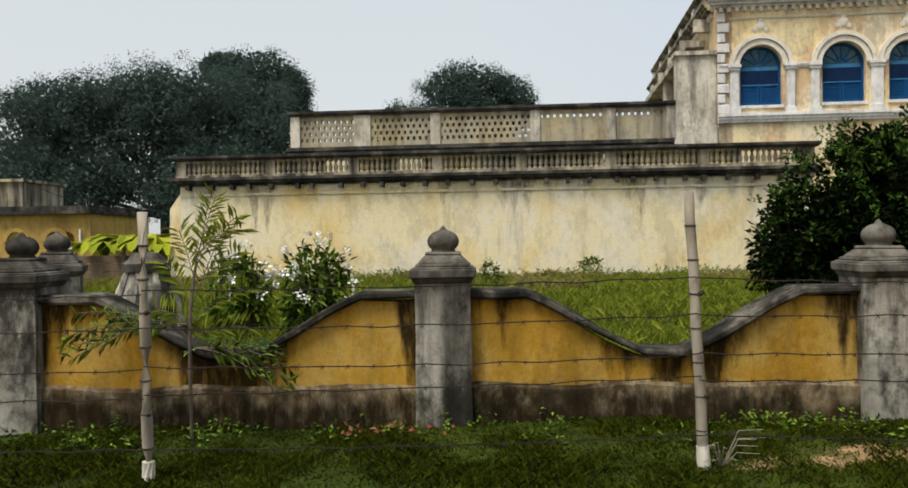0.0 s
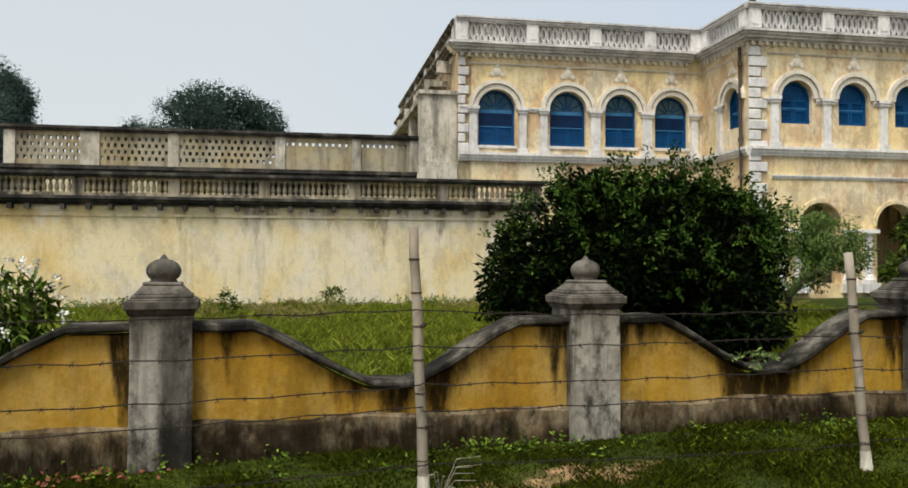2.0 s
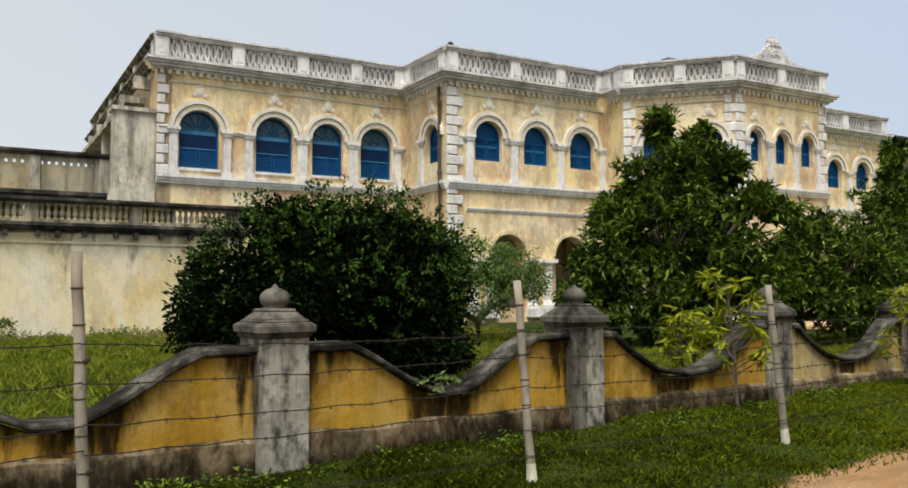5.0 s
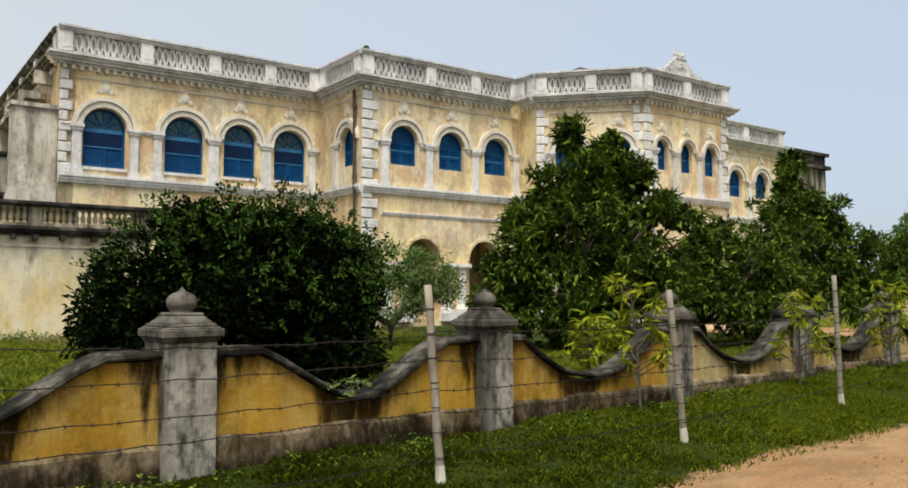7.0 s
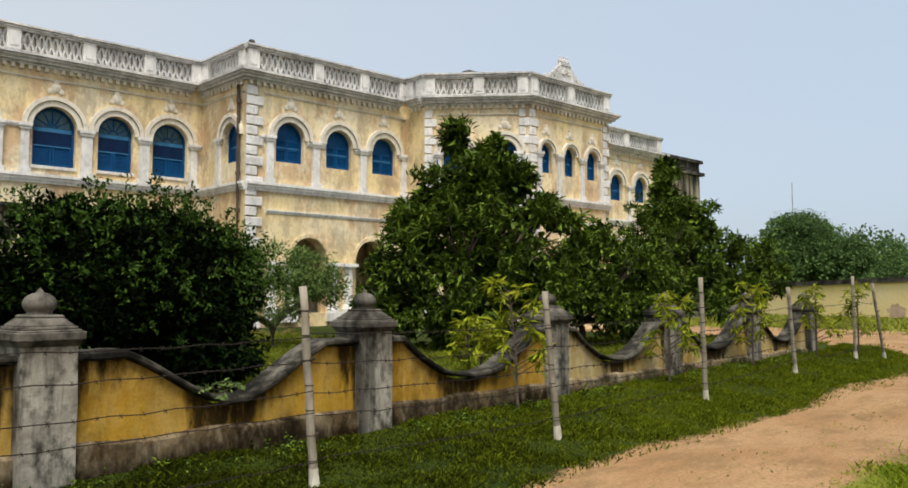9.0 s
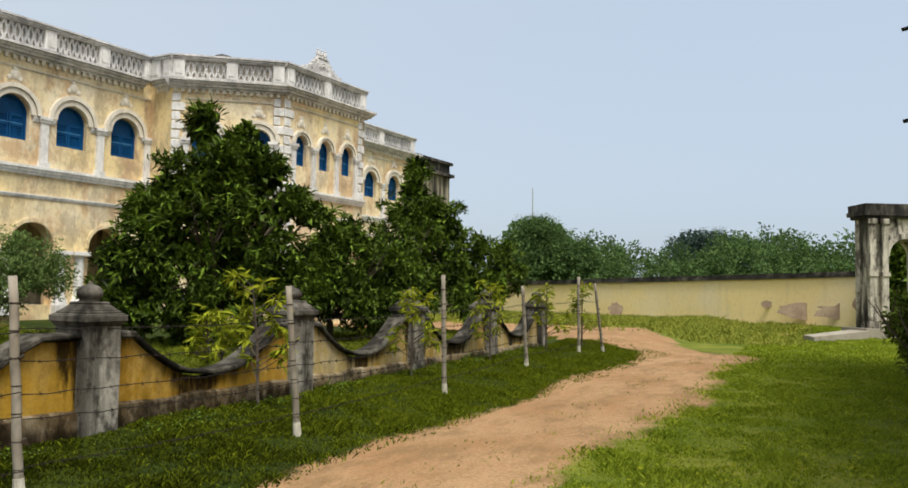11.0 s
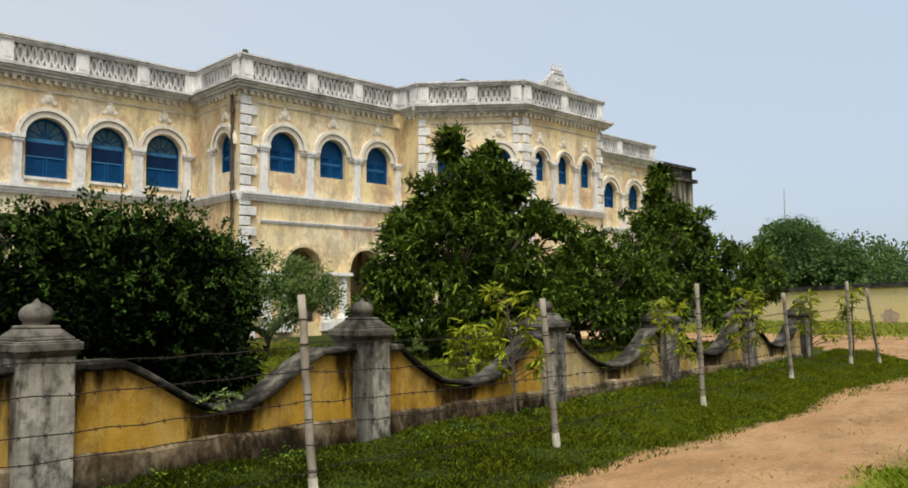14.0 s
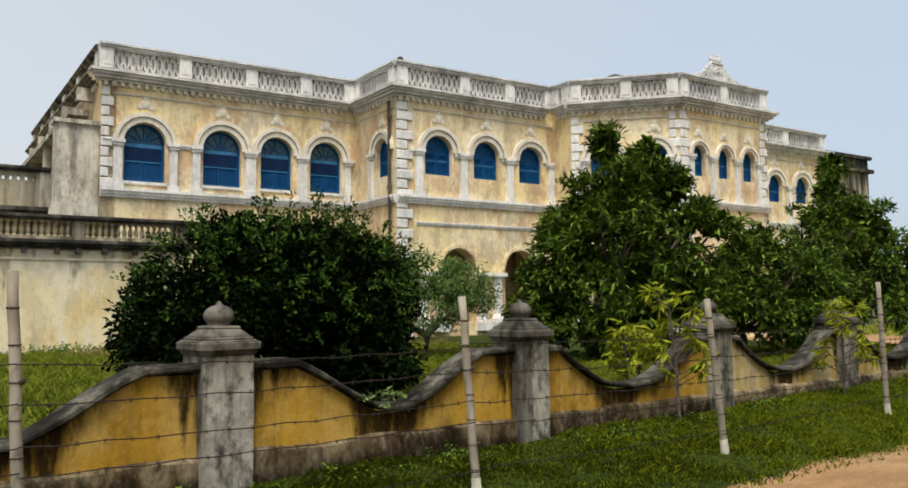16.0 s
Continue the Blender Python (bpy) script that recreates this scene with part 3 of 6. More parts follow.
def window(m, o, fan=True):
    """A shuttered arched window: archivolt, frame, fanlight, two louvred leaves."""
    c, w, zb, zc = o
    r, zs = w / 2, zc - w / 2
    bm = bmesh.new()
    ring(bm, c, zs, r - 0.07, r + 0.01, 0.16, 0.26)
    box(bm, c - r, c - r + 0.07, 0.16, 0.26, zb, zs)
    box(bm, c + r - 0.07, c + r, 0.16, 0.26, zb, zs)
    win = put(part("window", bm, M_BLUE, palace, "arched window with blue louvred shutters"), m)
    split = zs + (0.02 if fan else 0.0)
    bm = bmesh.new()
    n = 18
    low = [bm.verts.new((c - (r - 0.03) * math.cos(math.pi * i / n), 0.23, split)) for i in range(n + 1)]
    top = [bm.verts.new((c - (r - 0.03) * math.cos(math.pi * i / n), 0.23, zs + (r - 0.03) * math.sin(math.pi * i / n) + 0.0)) for i in range(n + 1)]
    for i in range(n):
        if (top[i].co - low[i].co).length + (top[i + 1].co - low[i + 1].co).length > 0.002:
            bm.faces.new((low[i], low[i + 1], top[i + 1], top[i]))
    part("fanlight", bm, M_FAN if fan else M_BLUE, win, "dusty fanlight" if fan else "blue boarded fanlight")
    if fan:
        for deg in (30, 60, 90, 120, 150):
            bm = bmesh.new()
            ca, sa = math.cos(radians(deg)), math.sin(radians(deg))
            tube(bm, [(c + 0.16 * ca, 0.215, zs + 0.16 * sa), (c + (r - 0.04) * ca, 0.215, zs + (r - 0.04) * sa)], [0.014, 0.014], 4)
            part("glazing_bar", bm, M_BLUE, win)
        bm = bmesh.new()
        ring(bm, c, zs, 0.13, 0.17, 0.20, 0.225, 10)
        part("glazing_bar", bm, M_BLUE, win)
    for s in (-1, 1):
        x0, x1 = (c - r + 0.06, c - 0.012) if s < 0 else (c + 0.012, c + r - 0.06)
        bm = bmesh.new()
        box(bm, x0, x0 + 0.06, 0.20, 0.24, zb + 0.03, zs)
        box(bm, x1 - 0.06, x1, 0.20, 0.24, zb + 0.03, zs)
        for z in (zb + 0.03, (zb + zs) / 2 + 0.02, zs - 0.08):
            box(bm, x0, x1, 0.198, 0.24, z, z + 0.07)
        k = int((zs - zb) / 0.055)
        prev = None
        for i in range(2 * k + 1):
            z = zb + 0.06 + (zs - zb - 0.08) * (i // 2 + 0.8 * (i % 2)) / k
            row = [bm.verts.new((q, 0.207 if i % 2 == 0 else 0.236, z)) for q in (x0 + 0.05, x1 - 0.05)]
            if prev:
                bm.faces.new((prev[0], prev[1], row[1], row[0]))
            prev = row
        part("shutter", bm, M_BLUE, win)
    bm = bmesh.new()
    zt = zb + (zs - zb) * (0.52 if fan else 0.62)
    box(bm, c - r + 0.03, c + r - 0.03, 0.19, 0.24, zt, zt + 0.035)
    part("rail", bm, M_BLUE_LIGHT, win, "faded blue rail")
    if fan:
        bm = bmesh.new()
        box(bm, c - r + 0.05, c + r - 0.05, 0.188, 0.2, zt + 0.05, zs - 0.12)
        part("upper_panel", bm, M_NAVY, win, "dark navy upper panel")
        bm = bmesh.new()
        box(bm, c - r + 0.05, c + r - 0.05, 0.192, 0.24, zs - 0.12, zs + 0.0)
        part("transom", bm, M_BLUE_LIGHT, win, "faded blue transom")
    # flat dark sheet in place of the room's shade
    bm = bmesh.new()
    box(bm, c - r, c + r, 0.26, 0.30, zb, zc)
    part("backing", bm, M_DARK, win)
    return win


def facade(name, m, length, z0, z1, upper, lower=(), thick=0.45, fan=True, band=None, wall=None, arch_w=0.33):
    bm = bmesh.new()
    pierced(bm, 0, length, z0, z1, 0, thick, [*upper, *lower])
    put(part(name, bm, wall or M_PALACE, palace), m)
    for o in upper:
        c, w, zb, zc = o
        window(m, o, fan)
        bm = bmesh.new()
        zs = zc - w / 2
        ring(bm, c, zs, w / 2 + 0.02, w / 2 + arch_w * 0.55, -0.07, 0.02)
        ring(bm, c, zs, w / 2 + arch_w * 0.6, w / 2 + arch_w, -0.12, 0.02)
        put(part("archivolt", bm, M_CREAM, palace, "cream moulded archivolt"), m)
        bm = bmesh.new()
        lathe(bm, 0, 0, [(0.16, 0), (0.16, 0.03), (0.10, 0.06), (0.05, 0.07)], 10)
        for a in (-0.17, 0.17):
            lathe(bm, a, -0.10, [(0.09, 0), (0.08, 0.04), (0.03, 0.05)], 8)
        lathe(bm, 0, 0.18, [(0.10, 0), (0.09, 0.04), (0.03, 0.05)], 8)
        put(part("medallion", bm, M_CREAM, palace, "plaster flower medallion"), m @ pose(c, 0.012, zc + arch_w + 0.27, 90))
        if fan:
            bm = bmesh.new()
            box(bm, c - w / 2 - 0.04, c + w / 2 + 0.04, -0.05, 0.02, zb - 0.09, zb)
            put(part("window_sill", bm, M_TRIM, palace), m)
    return m


def pilaster(m, s, w, zb, zt):
    bm = bmesh.new()
    box(bm, s - w / 2, s + w / 2, -0.10, 0.01, zb, zt)
    box(bm, s - w / 2 - 0.05, s + w / 2 + 0.05, -0.14, 0.01, zb, zb + 0.16)
    box(bm, s - w / 2 - 0.04, s + w / 2 + 0.04, -0.135, 0.01, zt - 0.06, zt + 0.03)
    box(bm, s - w / 2 - 0.07, s + w / 2 + 0.07, -0.165, 0.01, zt + 0.03, zt + 0.13)
    return put(part("pilaster", bm, M_TRIM, palace, "white pilaster with moulded capital"), m)


def course(m, s0, s1, z0, z1, proud, name="string_course", material=None):
    """A moulded horizontal band in three steps."""
    bm = bmesh.new()
    h = (z1 - z0) / 3
    for i, f in enumerate((0.45, 0.75, 1.0)):
        box(bm, s0, s1, -proud * f, 0.01, z0 + h * i, z0 + h * (i + 1) + (0 if i == 2 else 0.0))
    return put(part(name, bm, material or M_TRIM, palace), m)


def quoins(m, s0, z0, z1, wide=0.42, other=None):
    """Alternating corner blocks, each a piece of its own."""
    n = int(round((z1 - z0) / 0.33))
    h = (z1 - z0) / n
    bm = bmesh.new()
    box(bm, 0, wide, -0.055, 0.01, 0.02, h - 0.02)
    a = put(part("quoin", bevelled(bm, 0.018), M_TRIM, palace), m @ pose(s0, 0, z0))
    bm = bmesh.new()
    box(bm, 0, wide * 0.66, -0.05, 0.01, 0.02, h - 0.02)
    b = put(part("quoin", bevelled(bm, 0.018), M_TRIM, palace), m @ pose(s0, 0, z0 + h))
    for i in range(2, n):
        twin(a if i % 2 == 0 else b, palace, m @ pose(s0, 0, z0 + h * i))


def cornice(m, s0, s1, ext=(0.0, 0.0), z=8.62, stone=None):
    bm = bmesh.new()
    for z0, z1, d in ((z, z + 0.08, 0.10), (z + 0.08, z + 0.17, 0.22), (z + 0.17, z + 0.25, 0.30), (z + 0.25, z + 0.33, 0.38)):
        k = d / 0.38
        box(bm, s0 - ext[0] * k, s1 + ext[1] * k, -d, 0.01, z0, z1)
    put(part("cornice", bm, stone or M_GREY, palace, "grey-white moulded cornice"), m)
    n = int((s1 - s0) / 0.24)
    bm = bmesh.new()
    box(bm, 0, 0.11, -0.10, 0.01, -0.13, 0)
    first = part("dentil", bm, M_CREAM, palace)
    for i in range(n):
        at = m @ pose(s0 + 0.06 + i * (s1 - s0 - 0.1) / n, 0, z)
        if i == 0:
            put(first, at)
        else:
            twin(first, palace, at)


def parapet(m, s0, s1, posts, z=8.95, top=9.72, depth=0.3, stone=None):
    """Pedestals, lattice panels between them and a heavy rail."""
    bm = bmesh.new()
    box(bm, s0, s1, -0.06, depth, z, z + 0.10)
    put(part("parapet_base", bm, stone or M_TRIM, palace), m)
    bm = bmesh.new()
    box(bm, s0, s1, 0.13, depth, z + 0.1, top - 0.17)
    put(part("parapet_back", bm, M_CREAM, palace), m)
    bm = bmesh.new()
    for d, a, b in ((0.07, top - 0.19, top - 0.145), (0.13, top - 0.145, top - 0.095), (0.10, top - 0.095, top - 0.075), (0.17, top - 0.075, top - 0.025), (0.13, top - 0.025, top)):
        box(bm, s0 - d * 0.0, s1, -d, depth + 0.05, a, b)
    put(part("parapet_rail", bm, stone or M_GREY, palace, "weathered grey-white coping rail"), m)
    for p in posts:
        bm = bmesh.new()
        box(bm, p - 0.2, p + 0.2, -0.08, depth + 0.02, z + 0.10, top - 0.17)
        box(bm, p - 0.12, p + 0.12, -0.10, 0, z + 0.2, top - 0.27)
        put(part("pedestal", bm, M_TRIM, palace), m)
    z0, z1 = z + 0.10, top - 0.17
    for a, b in zip(posts, posts[1:]):
        a, b = a + 0.2, b - 0.2
        n = max(2, int(round((b - a) / 0.21)))
        bm = bmesh.new()
        for i in range(n):
            x0, x1 = a + (b - a) * i / n, a + (b - a) * (i + 1) / n
            t = 0.034
            for p, q in ((x0, x1), (x1, x0)):
                v = [bm.verts.new(c) for c in ((p - t, 0.02, z0), (p + t, 0.02, z0), (q + t, 0.02, z1), (q - t, 0.02, z1), (p - t, 0.14, z0), (p + t, 0.14, z0), (q + t, 0.14, z1), (q - t, 0.14, z1))]
                for f in ((0, 1, 2, 3), (7, 6, 5, 4), (0, 3, 7, 4), (1, 5, 6, 2)):
                    bm.faces.new([v[k] for k in f])
            box(bm, (x0 + x1) / 2 - 0.05, (x0 + x1) / 2 + 0.05, 0.01, 0.15, (z0 + z1) / 2 - 0.05, (z0 + z1) / 2 + 0.05)
        bmesh.ops.recalc_face_normals(bm, faces=bm.faces)
        put(part("lattice_panel", bm, M_GREY, palace, "pierced grey lattice panel"), m)


# positions along the front, in palace metres
Z0, ZT, SILL = 0.3, 8.95, 5.30
A_WIN = [(1.32, 1.27, 5.55, 7.42), (3.80, 1.28, 5.58, 7.44), (5.70, 1.14, 5.60, 7.41), (7.55, 1.22, 5.62, 7.43)]
B_WIN = [(s - 8.7, 1.09, 6.06, 7.42) for s in (10.35, 12.37, 14.41)]
B_LOW = [(2.45, 1.40, 1.00, 3.55), (5.15, 1.40, 1.00, 3.55)]
A_M, B_M, D_M, F_M = pose(0, 0, 0), pose(8.7, -3.1, 0), pose(18.03, -7.1, 0), pose(22.9, -3.25, 0)
AB_M, BC_M, CD_M = side_pose(8.7, 0), side_pose(15.45, -3.1), pose(15.45, -4.2, 0, 0, 0, -48.2)
A_END = pose(0, 16, 0, 0, 0, -90)

facade("wall_front_wing", A_M, 8.7, Z0, ZT, A_WIN)
facade("wall_return", AB_M, 3.1, Z0, ZT, [(2.1, 0.92, 6.0, 7.32)], fan=False)
facade("wall_front", B_M, 6.75, Z0, ZT, B_WIN, B_LOW, fan=False)
facade("wall_short_return", BC_M, 1.1, Z0, ZT, [])
facade("wall_bay_cant", CD_M, 3.87, Z0, ZT, [(1.18, 0.97, 6.05, 7.30), (2.98, 0.88, 6.05, 7.30)], [(1.18, 1.0, 1.0, 3.5), (2.98, 1.0, 1.0, 3.5)], fan=False)
facade("wall_bay_front", D_M, 4.87, Z0, ZT, [(0.95, 0.66, 6.17, 7.29), (2.36, 0.66, 6.17, 7.29), (3.76, 0.66, 6.16, 7.30)], [(2.4, 1.6, 1.0, 3.6)], fan=False, arch_w=0.2)
facade("wall_far_wing", F_M, 9.9, Z0, ZT, [(3.9, 0.97, 6.22, 7.50), (5.92, 0.97, 6.25, 7.52), (7.98, 0.97, 6.28, 7.55)], fan=False)
facade("wall_end", A_END, 16, Z0, ZT, [])
bm = bmesh.new()
box(bm, 0.45, 9.1, 0.45, 16, 8.65, 8.9)
box(bm, 9.1, 32.6, -2.7, 16, 8.65, 8.9)
frustum(bm, 20.4, -2.7, 8.65, 8.9, 4.2, 1.2, 4.2, 1.2)
box(bm, 18.4, 22.5, -6.7, -2.7, 8.65, 8.9)
box(bm, 0.4, 32.8, 15.8, 16.2, 0.3, 8.9)
box(bm, 32.6, 32.8, -3.25, 16, 0.3, 8.9)
box(bm, 22.65, 22.9, -7.1, -3.25, 0.3, 8.9)
box(bm, 9.1, 22.6, -0.5, -0.3, 0.3, 8.65)
box(bm, 9.1, 18.4, -2.65, -0.5, 4.2, 4.4)
box(bm, 18.4, 22.6, -6.6, -0.5, 4.2, 4.4)
part("roof", bm, M_BUFF, palace)
bm = bmesh.new()
box(bm, 9.1, 32.5, -2.8, 0, 0.3, 1.0)
box(bm, 16.9, 22.6, -6.7, -2.8, 0.3, 1.0)
part("verandah_floor", bm, M_PATH, palace)

# white piers and window dressings
for s, w in ((0.50, 0.26), (2.2, 0.24), (2.93, 0.24), (4.76, 0.34), (6.63, 0.34), (8.38, 0.24)):
    pilaster(A_M, s, w, SILL, 6.70)
for s in (0.85, 2.67, 4.70, 6.65):
    pilaster(B_M, s, 0.26, SILL, 6.76)
for s in (0.52, 2.08, 3.5):
    pilaster(CD_M, s, 0.22, SILL, 6.74)
for s in (0.5, 1.65, 3.05, 4.3):
    pilaster(D_M, s, 0.2, SILL, 6.80)
for s in (4.9, 6.95, 8.85):
    pilaster(F_M, s, 0.24, SILL, 6.9)
pilaster(AB_M, 1.35, 0.18, SILL, 6.76)
for m, length in ((A_M, 8.7), (B_M, 6.75), (D_M, 4.87), (F_M, 9.9)):
    course(m, -0.0, length, 5.02, SILL, 0.16)
course(AB_M, 0, 3.1, 5.02, SILL, 0.16)
course(CD_M, 0, 3.87, 5.02, SILL, 0.16)
course(BC_M, 0, 1.1, 5.02, SILL, 0.16)
for m, spans in ((A_M, ((0.05, 0.42), (2.22, 2.92), (4.6, 4.95), (6.5, 6.8), (8.4, 8.68))), (B_M, ((0.45, 0.98), (2.3, 3.05), (4.35, 5.05), (6.4, 6.72)))):
    for a, b in spans:
        course(m, a, b, 6.70, 6.84, 0.075)
for m, a, b in ((A_M, 0.36, 8.7), (AB_M, 0, 3.05), (B_M, 0.62, 6.75), (CD_M, 0.46, 3.5), (D_M, 0.5, 4.43), (F_M, 0, 9.44)):
    course(m, a, b, 8.24, 8.30, 0.05, "frieze_moulding", M_CREAM)
course(B_M, 0.75, 6.7, 4.30, 4.42, 0.06)
course(D_M, 0.5, 4.3, 4.30, 4.42, 0.06)
course(F_M, 0.5, 9.3, 4.30, 4.42, 0.06)
course(CD_M, 0.5, 3.4, 4.30, 4.42, 0.06)
quoins(A_M, 0.0, SILL, 8.48, 0.36)
quoins(B_M, -0.02, 0.5, 8.48, 0.62)
quoins(D_M, -0.02, 0.5, 8.48, 0.5)
quoins(CD_M, 0.0, 0.5, 8.48, 0.45)
quoins(CD_M, 3.5, 0.5, 8.48, 0.37)
quoins(D_M, 4.44, 5.3, 8.48, 0.42)
quoins(F_M, 9.45, 0.5, 8.48, 0.42)
cornice(A_M, 0, 8.32, (0.38, 0))
cornice(A_END, 0, 15.6, stone=M_WEATHERED)
cornice(AB_M, 0, 3.1, (0, 0.38))
cornice(B_M, 0, 6.37)
cornice(BC_M, 0.38, 1.1)
cornice(CD_M, 0, 3.87, (0.1, 0.17))
cornice(D_M, 0, 4.87, (0.17, 0.38))
cornice(F_M, 0, 9.9, (0, 0.3))
TOP = 9.84
parapet(A_M, -0.08, 8.7, [0.12, 2.54, 4.77, 6.76, 8.45], top=TOP)
parapet(A_END, 0, 15.7, [0.3, 3, 6, 9, 12, 15.4], top=TOP, stone=M_WEATHERED)
parapet(AB_M, 0, 3.1, [0.3, 2.85], top=TOP)
parapet(B_M, -0.08, 6.75, [0.2, 2.75, 4.75, 6.6], top=TOP)
parapet(BC_M, 0, 1.1, [0.3, 0.9], top=TOP)
parapet(CD_M, 0, 3.87, [0.2, 2.02, 3.65], top=TOP)
parapet(D_M, -0.02, 4.95, [0.24, 2.4, 4.7], top=TOP)
parapet(F_M, 0, 9.95, [0.5, 3.4, 6.75, 9.65], top=TOP)

# paired white columns of the ground-floor arcade
def column_pair(m, s):
    for ds in (-0.33, 0.33):
        bm = bmesh.new()
        lathe(bm, s + ds, 0.05, [(0.27, 1.0), (0.27, 1.12), (0.23, 1.16), (0.22, 1.22), (0.19, 1.28), (0.175, 2.5), (0.21, 2.53), (0.24, 2.6)], 16)
        box(bm, s + ds - 0.28, s + ds + 0.28, -0.22, 0.3, 2.6, 2.72)
        box(bm, s + ds - 0.29, s + ds + 0.29, -0.24, 0.3, 0.7, 1.0)
        put(part("column", bm, M_TRIM, palace, "white round column"), m)


column_pair(B_M, 3.80)
column_pair(B_M, 1.35)
for o in B_LOW[:2]:
    bm = bmesh.new()
    ring(bm, o[0], o[3] - o[1] / 2, o[1] / 2 + 0.02, o[1] / 2 + 0.14, -0.05, 0.02)
    put(part("arch_moulding", bm, M_PALACE, palace), B_M)
bm = bmesh.new()
box(bm, -0.1, 0.1, -0.1, 0.1, 9.72, 9.80)
lathe(bm, 0, 0, [(0.07, 9.80), (0.12, 9.86), (0.11, 9.95), (0.08, 10.0), (0.03, 10.02)], 10)
put(part("corner_finial", bm, M_WEATHERED, palace, "dark urn finial"), B_M @ pose(0.2, 0.1, 0))
# drainpipe on the inner corner
bm = bmesh.new()
tube(bm, [(2.75, -0.12, 8.5), (2.75, -0.1, 7.6), (2.8, -0.12, 5.3), (2.78, -0.1, 0.6)], [0.06] * 4, 8)
for z in (7.9, 6.9, 5.5, 4.3, 3.0):
    lathe(bm, 2.77, -0.11, [(0.085, z), (0.085, z + 0.12)], 8)
put(part("drainpipe", bm, M_RUST, palace, "rusty drainpipe"), AB_M)


# crest on the porch: a gable with scrolls and small turrets
def crest():
    bm = bmesh.new()
    box(bm, -1.15, 1.15, 0, 0.25, 0, 0.12)
    for s in (-1, 1):
        for x, z, r in ((1.05, 0.18, 0.12), (0.82, 0.26, 0.13), (0.60, 0.42, 0.13), (0.42, 0.62, 0.12), (0.28, 0.8, 0.09)):
            b2 = [bm.verts.new((s * x + r * math.cos(math.tau * i / 10), d, z + r * math.sin(math.tau * i / 10))) for d in (0.02, 0.22) for i in range(10)]
            bm.faces.new(b2[:10]), bm.faces.new(b2[10:][::-1])
            for i in range(10):
                j = (i + 1) % 10
                bm.faces.new((b2[i], b2[i + 10], b2[j + 10], b2[j]))
    v = [bm.verts.new(p) for d in (0.0, 0.24) for p in ((-0.72, d, 0.1), (0.72, d, 0.1), (0.22, d, 0.88), (-0.22, d, 0.88))]
    bm.faces.new(v[:4]), bm.faces.new(v[4:][::-1])
    for i in range(4):
        j = (i + 1) % 4
        bm.faces.new((v[i], v[i + 4], v[j + 4], v[j]))
    box(bm, -0.3, 0.3, -0.03, 0.27, 0.87, 0.93)
    for x in (-0.22, 0.0, 0.22):
        lathe(bm, x, 0.12, [(0.09, 0.93), (0.06, 1.0), (0.085, 1.08), (0.07, 1.2), (0.03, 1.26), (0.04, 1.31), (0.01, 1.40)], 8)
    bmesh.ops.recalc_face_normals(bm, faces=bm.faces)
    c = put(part("crest", bm, M_GREY, palace, "weathered plaster crest with scrolls and finials"), D_M @ pose(2.22, 0.05, 9.80) @ Matrix.Diagonal((1.0, 1.0, 0.80, 1)))
    bm = bmesh.new()
    ring(bm, 0, 0.42, 0.10, 0.17, -0.05, 0.0, 14)
    ring(bm, 0, 0.42, 0.22, 0.27, -0.04, 0.0, 14)
    put(part("shield", bm, M_TRIM, c), pose(0, 0, 0))


crest()
# low hipped roof behind the porch parapet
bm = bmesh.new()
frustum(bm, 21.6, -0.5, 8.9, 11.8, 3.6, 3.0, 0.4, 0.2)
part("hipped_roof", bm, M_ROOF, palace, "low dark hipped roof")

# stub wall and weathered pier at the near end of the palace
bm = bmesh.new()
box(bm, -1.25, -0.02, 0.05, 0.7, 3.0, 7.2)
box(bm, -1.32, -0.0, -0.03, 0.75, 7.2, 7.33)
box(bm, -1.5, -0.75, -0.25, 0.4, 3.0, 4.75)
box(bm, -1.25, -0.02, -0.1, 0.05, 3.0, 4.95)
rough_up(bm, 0.03, 2)
part("end_pier", bm, M_OLDWHITE, palace, "rain-streaked pale pier with a dark ledge")
bm = bmesh.new()
for v in (3.5, 8.5, 13.0):
    box(bm, -0.5, 0, v, v + 0.35, 4.0, 7.9)
box(bm, -0.62, 0, 2.0, 15.0, 7.9, 8.1)
box(bm, -0.6, 0, 8.6, 15.0, 4.2, 4.6)
for v in (1.2, 4.2, 7.2, 10.2, 13.2):
    box(bm, -0.5, 0, v, v + 0.25, 8.2, 8.62)
rough_up(bm, 0.03, 1.5)
part("side_gallery", bm, M_OLDWHITE, palace, "blackened side gallery with brackets")

# far block with dark cornice
block = empty("far_block", PAL, "grey weathered flat-roofed rear block beyond the palace", "building")
bm = bmesh.new()
box(bm, 33.2, 40.2, -1.2, 8, 0.3, 9.2)
part("wall", bm, M_WEATHERED, block)
bm = bmesh.new()
box(bm, 33.0, 40.4, -1.45, 8.2, 8.75, 8.95)
box(bm, 33.3, 40.1, -1.25, 8, 8.95, 9.5)
box(bm, 33.1, 40.3, -1.4, 8.1, 9.5, 9.68)
part("parapet", bm, M_BLACKENED, block, "blackened parapet")


